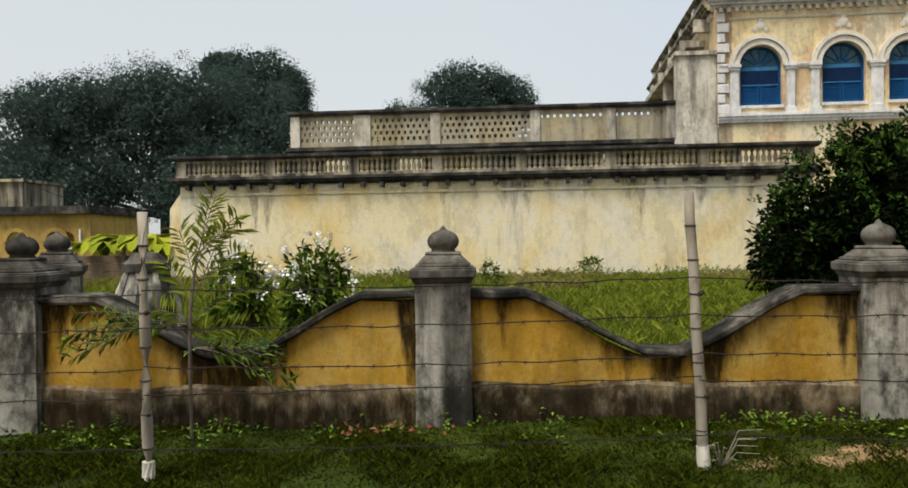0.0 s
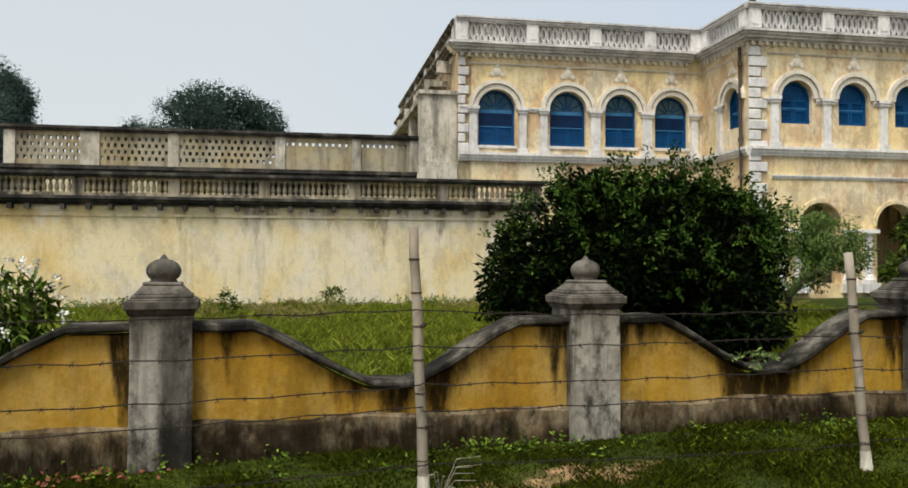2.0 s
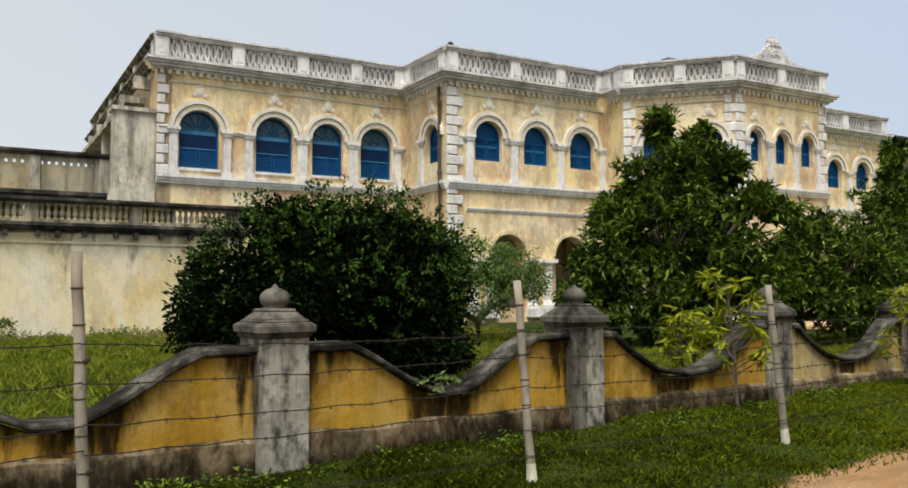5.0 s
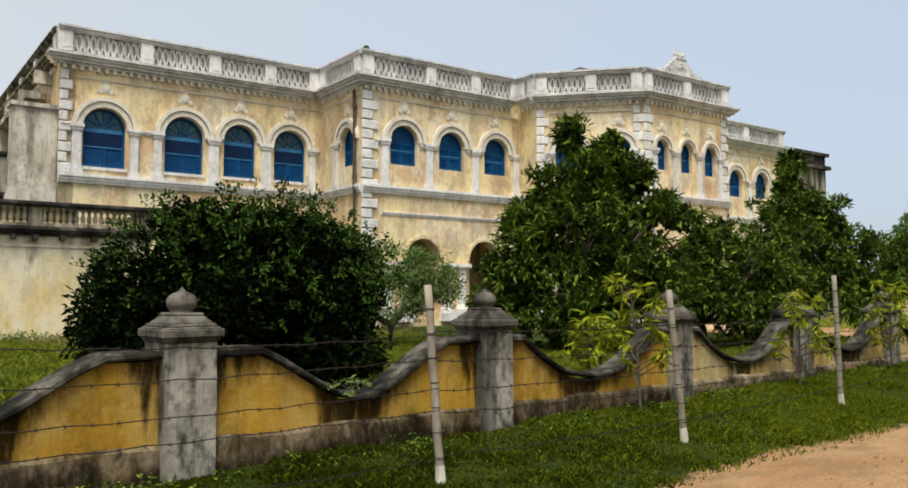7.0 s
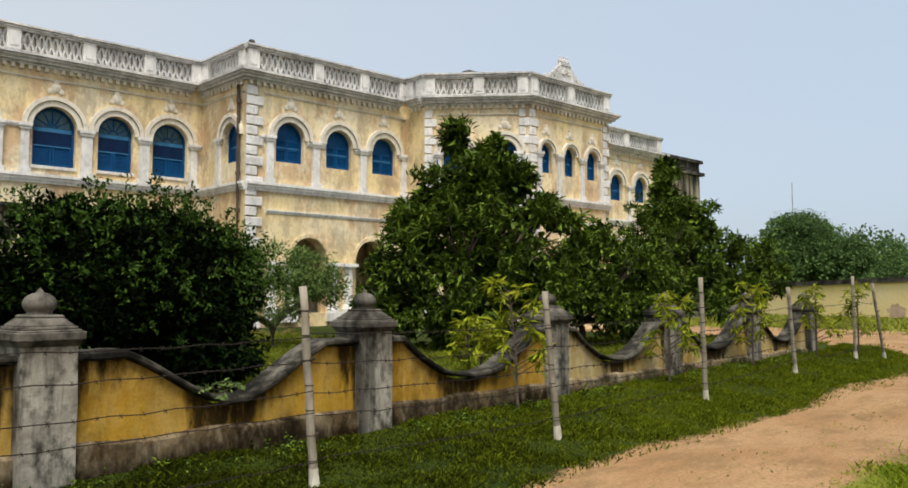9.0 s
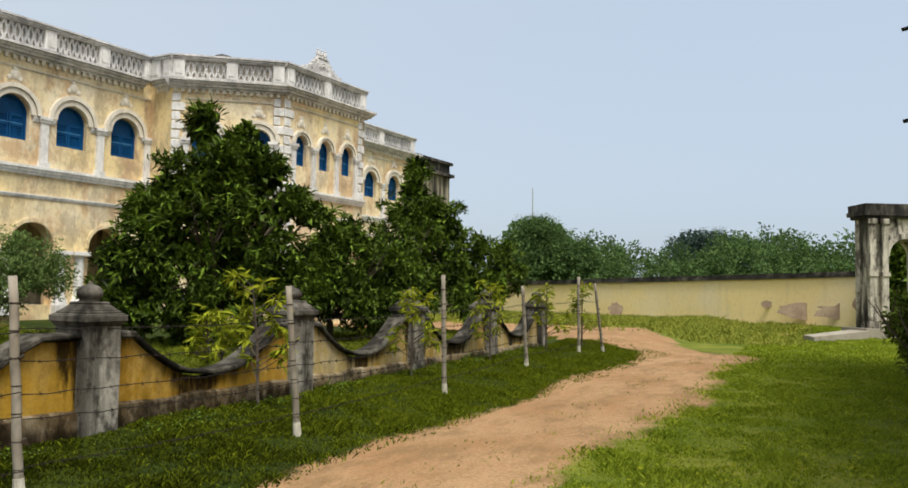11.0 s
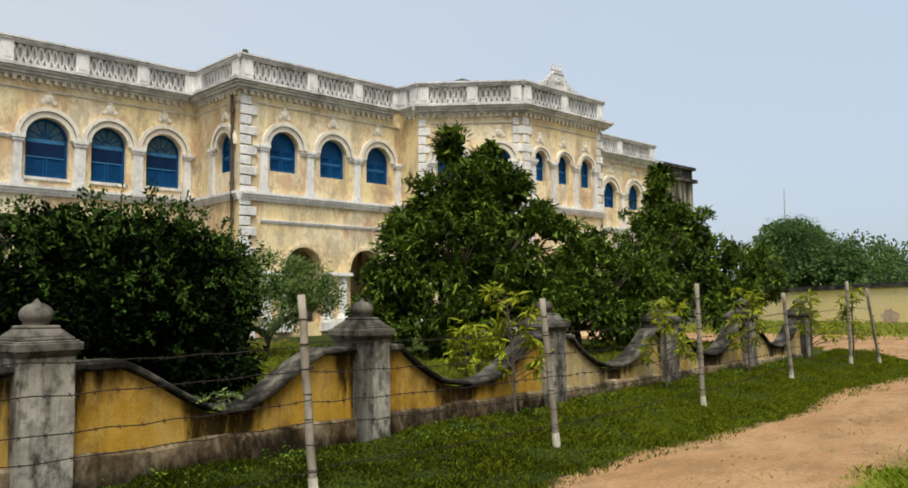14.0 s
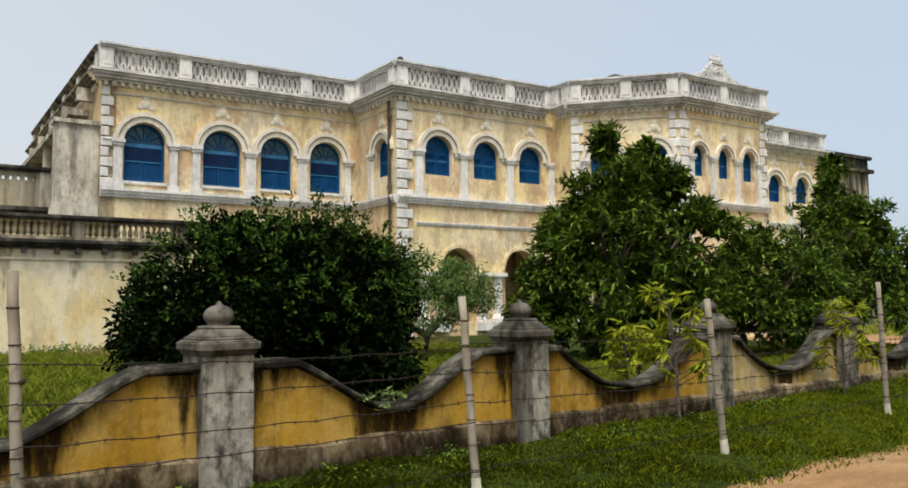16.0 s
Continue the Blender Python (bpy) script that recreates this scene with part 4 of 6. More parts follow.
# ---------------------------------------------------------------- terrace
terrace = empty("terrace_wing", PAL, "long low terrace wing with blackened balustrade and cream walls", "building")
TV = -5.76
bm = bmesh.new()
box(bm, -15.1, 1.1, TV, 2.0, 0.2, 3.0)
box(bm, -15.55, -15.1, TV + 0.3, TV + 1.2, 0.2, 2.4)
v = [bm.verts.new(p) for p in ((-15.55, TV + 0.3, 2.4), (-15.1, TV + 0.3, 2.4), (-15.1, TV + 0.3, 3.0), (-15.55, TV + 1.2, 2.4), (-15.1, TV + 1.2, 2.4), (-15.1, TV + 1.2, 3.0))]
bm.faces.new(v[:3]), bm.faces.new(v[3:][::-1]), bm.faces.new((v[0], v[2], v[5], v[3]))
part("wall", bm, M_TERRACE, terrace)


def terrace_coat():
    """The front's limewash coat, with grey-brown runs below the leaks in the cornice."""
    rr = random.Random(41)
    leaks = [(rr.uniform(-15, 1), rr.uniform(0.06, 0.22), rr.uniform(0.25, 1.3)) for _ in range(26)]
    nu, nz = 260, 16
    verts, runs = [], []
    for i in range(nu + 1):
        u = -15.1 + 16.2 * i / nu
        reach = 0.10 + sum(r * math.exp(-((u - c) / w) ** 2) for c, w, r in leaks) * (0.75 + 0.9 * noise.noise(Vector((u * 5, 0, 0))))
        for j in range(nz + 1):
            z = 0.3 + 2.68 * j / nz
            verts.append((u, TV - 0.006, z))
            runs.append(max(0.0, min(1.0, (z - 2.98 + reach) / 0.5)) * 0.62)
    faces = [(i * (nz + 1) + j, (i + 1) * (nz + 1) + j, (i + 1) * (nz + 1) + j + 1, i * (nz + 1) + j + 1) for i in range(nu) for j in range(nz)]
    ob = raw("limewash_coat", verts, faces, M_TERRACE, terrace)
    ob.data.attributes.new("rain", "FLOAT", "POINT").data.foreach_set("value", runs)


terrace_coat()
bm = bmesh.new()
for z0, z1, d in ((2.98, 3.05, 0.08), (3.05, 3.12, 0.17), (3.12, 3.20, 0.24)):
    box(bm, -15.1 - d, 1.1 + d, TV - d, 2.0, z0, z1)
rough_up(bm, 0.02, 1.5)
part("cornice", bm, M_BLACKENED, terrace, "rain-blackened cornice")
bm = bmesh.new()
box(bm, -15.1, 1.12, TV - 0.035, TV + 0.01, 2.72, 2.78)
part("string_course", bm, M_TERRACE, terrace)
for i in range(28):
    u = -14.9 + i * 0.585 + rng.uniform(-0.12, 0.12)
    bm = bmesh.new()
    box(bm, u, u + 0.11, TV - 0.2, TV - 0.02, 2.88, 3.0)
    part("bracket", bm, M_BLACKENED, terrace)
bm = bmesh.new()
box(bm, -15.2, 1.2, TV - 0.08, TV + 0.2, 3.20, 3.27)
part("balustrade_base", bm, M_WEATHERED, terrace)
bm = bmesh.new()
box(bm, -15.25, 1.25, TV - 0.13, TV + 0.24, 3.66, 3.71)
box(bm, -15.3, 1.3, TV - 0.17, TV + 0.28, 3.71, 3.78)
rough_up(bm, 0.015, 1.3)
part("handrail", bm, M_BLACKENED, terrace, "blackened stone handrail")
dies = [-15.05, -12.6, -10.35, -8.15, -6.0, -3.75, -1.5, 1.02]
bm = bmesh.new()
box(bm, -0.14, 0.14, TV - 0.05, TV + 0.17, 3.27, 3.66)
die = put(part("die", bm, M_WEATHERED, terrace), pose(dies[0], 0, 0))
for u in dies[1:]:
    twin(die, terrace, pose(u, 0, 0))
bm = bmesh.new()
lathe(bm, 0, 0, [(0.065, 3.27), (0.065, 3.30), (0.035, 3.32), (0.055, 3.38), (0.058, 3.43), (0.03, 3.52), (0.03, 3.56), (0.05, 3.58), (0.05, 3.6)], 8)
box(bm, -0.06, 0.06, -0.06, 0.06, 3.60, 3.66)
bal = None
for a, b in zip(dies, dies[1:]):
    n = int((b - a - 0.28) / 0.135)
    for i in range(n):
        m = pose(a + 0.14 + (b - a - 0.28) * (i + 0.5) / n, TV + 0.02, 0)
        if bal is None:
            bal = put(part("baluster", bm, M_JALI, terrace, smooth=False), m)
        else:
            twin(bal, terrace, m)
# infill behind most balusters; many pieces stand in for shaded open gaps
for a, b in zip(dies, dies[1:]):
    u = a + 0.14
    while u < b - 0.3:
        w = rng.uniform(0.3, 0.9)
        w = min(w, b - 0.14 - u)
        if rng.random() < 0.78:
            bm = bmesh.new()
            box(bm, u, u + w, TV + 0.10, TV + 0.17, 3.27, 3.66)
            part("infill", bm, M_WEATHERED, terrace, "mortar infill, partly in place of shaded gaps between balusters")
        u += w

# upper terrace with pierced parapet
upper = empty("upper_terrace", PAL, "upper terrace with honeycomb-pierced parapet and pale piers", "building")
UV = -4.14
bm = bmesh.new()
box(bm, -12.5, -1.95, UV, 6.0, 3.0, 4.05)
part("wall", bm, M_TERRACE, upper)
bm = bmesh.new()
box(bm, -12.62, -1.95, UV - 0.12, 6, 4.02, 4.12)
box(bm, -12.56, -1.95, UV - 0.06, 6, 3.93, 4.02)
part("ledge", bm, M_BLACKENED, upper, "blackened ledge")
bm = bmesh.new()
box(bm, -12.6, -1.9, UV - 0.06, UV + 0.26, 5.0, 5.06)
box(bm, -12.65, -1.9, UV - 0.1, UV + 0.3, 5.06, 5.13)
rough_up(bm, 0.015, 1.2)
part("coping", bm, M_BLACKENED, upper, "blackened coping")
piers = [(-12.55, -12.28), (-10.72, -10.25), (-8.55, -8.28), (-5.80, -5.53), (-3.75, -3.5), (-2.15, -1.9)]
for a, b in piers:
    bm = bmesh.new()
    box(bm, a, b, UV - 0.03, UV + 0.22, 4.12, 5.0)
    part("pier", bm, M_OLDWHITE, upper, "pale plastered pier")


def jali(u0, u1, rows):
    """A brick screen with staggered square holes right through it."""
    bm = bmesh.new()
    z0, z1 = 4.12, 5.0
    base = z1 - 0.12 - rows * 0.17
    box(bm, u0, u1, UV + 0.02, UV + 0.17, z0, base)
    box(bm, u0, u1, UV + 0.02, UV + 0.17, z1 - 0.12, z1)
    n = int((u1 - u0) / 0.165)
    st = (u1 - u0) / n
    for r in range(rows):
        zb = base + r * 0.17
        box(bm, u0, u1, UV + 0.02, UV + 0.17, zb, zb + 0.07)
        off = 0.5 * st * (r % 2)
        box(bm, u0, u0 + 0.03 + off, UV + 0.021, UV + 0.169, zb + 0.07, zb + 0.17)
        for i in range(n):
            a = u0 + off + st * i
            box(bm, a + 0.075, min(a + st + 0.003, u1), UV + 0.021, UV + 0.169, zb + 0.07, zb + 0.17)
    part("pierced_screen", bm, M_JALI, upper, "honeycomb screen of plastered brick")


for (a0, a1), (b0, b1), r in zip(piers, piers[1:], (4, 4, 4, 1, 1)):
    jali(a1, b0, r)


# ---------------------------------------------------------------- far wall, gate, corner house
def far_wall():
    w = empty("far_wall", pose(0, 0, 0), "long yellow compound wall with grey coping and peeling plaster", "wall", kind="structure")
    ends = [(56.5, 18.0), (54.0, 11.6), (50.8, 2.7), (47.8, -4.2), (45.6, -8.6), (42.5, -14.5)]
    bw, bc = bmesh.new(), bmesh.new()
    for (x0, y0), (x1, y1) in zip(ends, ends[1:]):
        z0, z1 = [2.45 + 0.025 * (11.6 - y) for y in (y0, y1)]

        def slab(bm, t0, t1, lo0, hi0, lo1, hi1):
            v = [bm.verts.new(p) for p in ((x0 - t0, y0, lo0), (x1 - t0, y1, lo1), (x1 - t0, y1, hi1), (x0 - t0, y0, hi0), (x0 + t1, y0, lo0), (x1 + t1, y1, lo1), (x1 + t1, y1, hi1), (x0 + t1, y0, hi0))]
            for f in ((0, 1, 2, 3), (7, 6, 5, 4), (3, 2, 6, 7), (4, 5, 1, 0), (0, 3, 7, 4), (1, 5, 6, 2)):
                bm.faces.new([v[i] for i in f])
        slab(bw, 0, 0.3, -0.3, z0 - 0.26, -0.3, z1 - 0.26)
        slab(bc, 0.14, 0.45, z0 - 0.26, z0 - 0.12, z1 - 0.26, z1 - 0.12)
        slab(bc, 0.05, 0.36, z0 - 0.12, z0 + 0.02, z1 - 0.12, z1 + 0.02)
    for bm in (bw, bc):
        bmesh.ops.recalc_face_normals(bm, faces=bm.faces)
    rough_up(bc, 0.03, 0.7)
    part("wall", bw, M_FARWALL, w)
    part("coping", bc, M_BLACKENED, w, "grey-black weathered coping")
    # places where the plaster has come away
    for k, (t, width, z0, h) in enumerate(((0.16, 1.3, 0.15, 1.0), (0.56, 0.8, 0.9, 0.5), (0.72, 3.6, 0.3, 1.1), (0.86, 3.0, 0.35, 1.0), (0.97, 1.8, 0.4, 1.5))):
        a = Vector((50.8, 2.7, 0)).lerp(Vector((45.6, -8.6, 0)), t) if t > 0.5 else Vector((54.0, 11.6, 0)).lerp(Vector((45.6, -8.6, 0)), t + 0.15)
        bm = bmesh.new()
        n = 22
        c = [bm.verts.new((0, (0.5 * width * (0.7 + 0.5 * noise.noise(Vector((math.cos(i / n * 6.28) * 2, math.sin(i / n * 6.28) * 2, k * 7.0))))) * math.cos(math.tau * i / n), h / 2 * (1 + (0.75 + 0.5 * noise.noise(Vector((math.cos(i / n * 6.28) * 2, k * 3.0, math.sin(i / n * 6.28) * 2)))) * math.sin(math.tau * i / n)))) for i in range(n)]
        f = bm.faces.new(c)
        ex = bmesh.ops.extrude_face_region(bm, geom=[f])
        for g in ex["geom"]:
            if isinstance(g, bmesh.types.BMVert):
                g.co.x -= 0.03
        bmesh.ops.recalc_face_normals(bm, faces=bm.faces)
        put(part("peeled_patch", bm, M_BARE, w, "bare brown mortar"), pose(a.x - 0.02, a.y, z0 + 0.1, rz=23))
    return w


far_wall()


def gate():
    """Old white gateway: piers, pointed arch, heavy blackened top."""
    g = empty("gateway", pose(38, -8.2, 0.32, rz=-60), "old white plastered gateway with an arch and blackened cornice", "gateway")
    W = 3.4
    bm = bmesh.new()
    pierced(bm, 0, W, 0, 4.75, 0, 0.9, [(1.55, 1.35, 0.0, 3.7)])
    part("wall", bm, M_GATE, g)
    for s in (0.12, 0.62, 2.55, 3.1):
        bm = bmesh.new()
        box(bm, s - 0.14, s + 0.14, -0.16, 0.01, 0, 4.5)
        box(bm, s - 0.2, s + 0.2, -0.22, 0.01, 0, 0.4)
        box(bm, s - 0.19, s + 0.19, -0.21, 0.01, 2.2, 2.35)
        box(bm, s - 0.19, s + 0.19, -0.21, 0.01, 4.3, 4.5)
        part("pilaster", bm, M_GATE, g)
    bm = bmesh.new()
    ring(bm, 1.55, 3.02, 0.70, 0.92, -0.12, 0.02)
    part("arch_moulding", bm, M_GATE, g)
    bm = bmesh.new()
    for z0, z1, d in ((4.5, 4.62, 0.12), (4.62, 4.8, 0.22), (4.8, 5.1, 0.17)):
        box(bm, -d, W + d, -d, 0.9 + d, z0, z1)
    rough_up(bm, 0.04, 1.2)
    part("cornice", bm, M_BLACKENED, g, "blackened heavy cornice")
    bm = bmesh.new()
    box(bm, -0.4, W + 0.4, -0.5, 1.3, -0.4, 0.12)
    part("step", bm, M_PATH, g)


gate()
bm = bmesh.new()
v = [bm.verts.new(p) for p in ((37.2, -8.2, 0.36), (39.2, -8.0, 0.40), (35.0, -5.9, 0.21), (34.2, -6.3, 0.18))]
bm.faces.new((v[0], v[3], v[2], v[1]))
ex = bmesh.ops.extrude_face_region(bm, geom=bm.faces[:])
for q in ex["geom"]:
    if isinstance(q, bmesh.types.BMVert):
        q.co.z -= 0.35
bmesh.ops.recalc_face_normals(bm, faces=bm.faces)
tagged(part("path_slab", bm, M_PATH), "pale concrete path leading to the gateway", "path", kind="structure")


def corner_house():
    h = empty("corner_house", pose(6.0, -9.0, 0), "tall buff house with blackened mouldings and rainwater spouts", "house")
    L = 16.6
    bm = bmesh.new()
    pierced(bm, 0, L, -0.3, 7.2, -0.4, 0.0, [(7.2, 1.5, 0.0, 2.9)])
    box(bm, 13.2, L, -5.0, 0.0, 7.2, 9.3)
    bm.faces.ensure_lookup_table()
    part("wall", bm, M_BUFF, h)
    bm = bmesh.new()
    box(bm, 0, L, -6.0, -0.41, -0.3, 7.19)
    part("body", bm, M_BUFF, h)
    for z, d, t, lab in ((4.35, 0.07, 0.12, 1), (5.35, 0.14, 0.16, 1), (5.62, 0.20, 0.12, 1), (7.2, 0.15, 0.2, 1), (7.75, 0.2, 0.12, 2), (9.1, 0.15, 0.25, 2)):
        bm = bmesh.new()
        box(bm, -0.2 if lab == 1 else 13.2, L + d * 0.5, 0.0, d, z, z + t)
        rough_up(bm, 0.02, 1.5)
        part("moulding", bm, M_BLACKENED, h, "blackened moulding")
    bm = bmesh.new()
    box(bm, 0, 0.14, 0, 0.13, 5.08, 5.35)
    first = part("bracket", bm, M_WEATHERED, h)
    first.matrix_basis = pose(0.3, 0, 0)
    for i in range(1, 40):
        twin(first, h, pose(0.3 + i * (L - 0.5) / 40, 0, 0))
    for s in (0.4, 3.8, 5.6, 8.8, 11.5, L - 0.35):
        bm = bmesh.new()
        box(bm, s - 0.3, s + 0.3, 0.0, 0.09, 0, 4.3)
        box(bm, s - 0.3, s + 0.3, 0.0, 0.09, 5.8, 7.2)
        part("pilaster", bm, M_OLDWHITE, h, "streaked pilaster")
    for s, z in ((L - 0.2, 5.75), (L - 0.2, 7.9), (L - 4, 5.75), (L - 7.5, 5.75), (L - 3, 7.9)):
        bm = bmesh.new()
        tube(bm, [(s, 0, z), (s, 0.3, z - 0.02), (s, 0.46, z - 0.05)], [0.055, 0.05, 0.045], 8)
        box(bm, s - 0.14, s + 0.14, 0, 0.16, z - 0.24, z + 0.14)
        part("rain_spout", bm, M_BLACKENED, h, "black rainwater spout")


corner_house()


def screen_sheet(x, y):
    s = empty("sheet_panel", pose(x, y, 0), "white corrugated sheet standing against the house", "sheet")
    bm = bmesh.new()
    n = 72
    rows = []
    for i in range(n + 1):
        z, d = 1.75 * i / n, 0.022 * math.sin(i * math.tau / 6)
        rows.append([bm.verts.new((a, d + t, z)) for t, a in ((0, 0), (0, 2.2), (0.012, 2.2), (0.012, 0))])
    for p, q in zip(rows, rows[1:]):
        for i in range(4):
            j = (i + 1) % 4
            bm.faces.new((p[i], p[j], q[j], q[i]))
    bmesh.ops.recalc_face_normals(bm, faces=bm.faces)
    part("sheet", bm, M_SHEET, s)
    for a in (0.9, 2.15):
        bm = bmesh.new()
        box(bm, a - 0.04, a + 0.04, 0.05, 0.12, -0.1, 1.85)
        part("stake", bm, M_TIMBER, s, "brown timber stake")


screen_sheet(11.6, -8.82)
for x, y, h, lean in ((15.6, -8.7, 3.8, 0.05), (16.3, -8.75, 3.0, -0.04), (15.0, -8.62, 2.3, 0.02)):
    bm = bmesh.new()
    tube(bm, [(0, 0, -0.1), (lean * h * 0.5, 0, h * 0.5), (lean * h, -0.1, h)], [0.06, 0.055, 0.045], 8)
    p = part("timber_pole", bm, M_TIMBER)
    p.matrix_world = pose(x, y, 0)
    tagged(p, "brown timber pole leaning against the buff house", "pole", "poles by the house")


# ---------------------------------------------------------------- outbuilding behind the garden, left end
def outbuilding():
    h = empty("outbuilding", pose(-13.0, 21.0, 0.5), "low yellow outbuilding with arched niches and a dark roof edge", "outbuilding")
    bm = bmesh.new()
    pierced(bm, -9, 0, -0.3, 2.02, 0, 0.4, [(-0.85, 0.62, 0.88, 1.42)])
    part("wall", bm, M_OCHRE, h)
    bm = bmesh.new()
    box(bm, -9, 0, 0.401, 5.0, -0.3, 2.0)
    part("body", bm, M_OCHRE, h)
    bm = bmesh.new()
    box(bm, -9.2, 0.15, -0.25, 5.2, 2.0, 2.10)
    box(bm, -9.1, 0.05, -0.15, 5.1, 2.10, 2.28)
    rough_up(bm, 0.03, 1)
    part("roof_edge", bm, M_BLACKENED, h, "blackened roof slab")
    bm = bmesh.new()
    box(bm, -9, -2.45, 0.2, 3.0, 2.28, 3.15)
    box(bm, -9.1, -2.35, 0.1, 3.1, 3.15, 3.25)
    part("parapet", bm, M_WEATHERED, h, "weathered roof parapet")
    for c in (-1.2, -2.55, -3.9):
        bm = bmesh.new()
        ring(bm, c, 1.1, 0.32, 0.46, -0.08, 0.01, 16)
        part("niche_moulding", bm, M_OCHRE, h)
    bm = bmesh.new()
    box(bm, -0.35, -0.3, -0.1, 0.05, 0.8, 1.5)
    box(bm, -1.2, -0.5, -0.06, 0.02, 0.8, 0.88)
    part("window_trim", bm, M_TRIM, h)


outbuilding()


bm = bmesh.new()
ends = [Vector((-15.4, 21.2, 3.70)), Vector((-12.6, 21.6, 2.68)), Vector((-9.6, 21.0, 3.02))]
for a, b in zip(ends, ends[1:]):
    tube(bm, [tuple(a.lerp(b, k / 10) - Vector((0, 0, 0.5 * (k / 10) * (1 - k / 10)))) for k in range(11)], [0.011] * 11, 5)
tagged(part("overhead_cable", bm, M_WIRE), "thin black cable sagging from the outbuilding roof", "cable")


def garden_fence():
    f = empty("board_fence", pose(-10.6, 15.5, 0.5), "low brown boarded fence behind the garden", "fence")
    for i in range(3):
        bm = bmesh.new()
        box(bm, -0.2, 2.5, 0, 0.04, 0.02 + i * 0.22, 0.22 + i * 0.22)
        part("board", bevelled(bm, 0.006), M_FENCE, f)
    for x in (-0.2, 1.15, 2.45):
        bm = bmesh.new()
        box(bm, x - 0.05, x + 0.05, -0.06, 0.0, -0.1, 0.74)
        part("post", bm, M_FENCE, f)


garden_fence()


def shrine(x, y, z):
    s = empty("plaster_pedestal", pose(x, y, z), "grey conical plaster pedestal with ribbed sides and dark top", "pedestal")
    bm = bmesh.new()
    lathe(bm, 0, 0, [(0.44, -0.1), (0.44, 0.1), (0.40, 0.14), (0.37, 0.35), (0.24, 0.72), (0.2, 0.78)], 16)
    part("body", bm, M_PILLAR, s)
    for i in range(8):
        a = math.tau * i / 8
        bm = bmesh.new()
        tube(bm, [(0.43 * math.cos(a), 0.43 * math.sin(a), 0.1), (0.37 * math.cos(a), 0.37 * math.sin(a), 0.4), (0.23 * math.cos(a), 0.23 * math.sin(a), 0.76)], [0.07, 0.06, 0.04], 6)
        part("rib", bm, M_PILLAR, s)
    bm = bmesh.new()
    lathe(bm, 0, 0, [(0.28, 0.76), (0.29, 0.86), (0.22, 0.9), (0.15, 0.98), (0.03, 1.0)], 16)
    part("top", bm, M_CAP, s, "dark stepped top")


shrine(-3.75, 3.0, 0.42)


# ---------------------------------------------------------------- bamboo posts and barbed wire
POSTS = [(-5.4, -1.55, 1.75, 0.0, 0.0), (-1.87, -1.63, 1.78, -0.02, 0.0), (1.79, -1.42, 1.84, -0.09, 0.0), (5.22, -1.60, 1.67, -0.06, 0.12), (8.50, -1.79, 1.64, -0.13, 0.10),
         (12.53, -1.64, 1.82, -0.04, 0.04), (16.92, -1.40, 1.62, -0.16, 0.06), (20.9, -1.32, 1.85, -0.1, 0.0), (22.2, -1.6, 1.75, -0.55, 0.1)]


def bamboo_post(x, y, h, dx, dy):
    p = empty("bamboo_post", pose(x, y, float(lie(x, y))), "weathered bamboo fence post with a limewashed foot", "fence post", "fence posts")
    k = 9
    pts = [(dx * (i / k) ** 1.0 + 0.004 * math.sin(i * 1.9 + x), dy * i / k + 0.003 * math.cos(i * 2.3 + x), -0.2 + (h + 0.2) * i / k) for i in range(k + 1)]
    bm = bmesh.new()
    tube(bm, pts, [0.039 - 0.005 * i / k for i in range(k + 1)], 9)
    part("cane", bm, M_BAMBOO, p, smooth=True)
    for i in range(1, k):
        bm = bmesh.new()
        q = pts[i]
        lathe(bm, q[0], q[1], [(0.035, q[2] - 0.007), (0.0415, q[2]), (0.035, q[2] + 0.007)], 9)
        if i % 3 == 0:
            tube(bm, [(q[0] + 0.02, q[1] - 0.025, q[2]), (q[0] + 0.045, q[1] - 0.05, q[2] + 0.02)], [0.018, 0.012], 5)
        part("node", bm, M_NODE, p)
    bm = bmesh.new()
    tube(bm, [(0, 0, -0.15), (pts[1][0], pts[1][1], 0.02), (pts[2][0] * 0.8, pts[2][1] * 0.8, 0.15)], [0.050, 0.047, 0.041], 9)
    part("limed_foot", bm, M_LIMED, p, "white limewashed foot")


for q in POSTS:
    bamboo_post(*q)


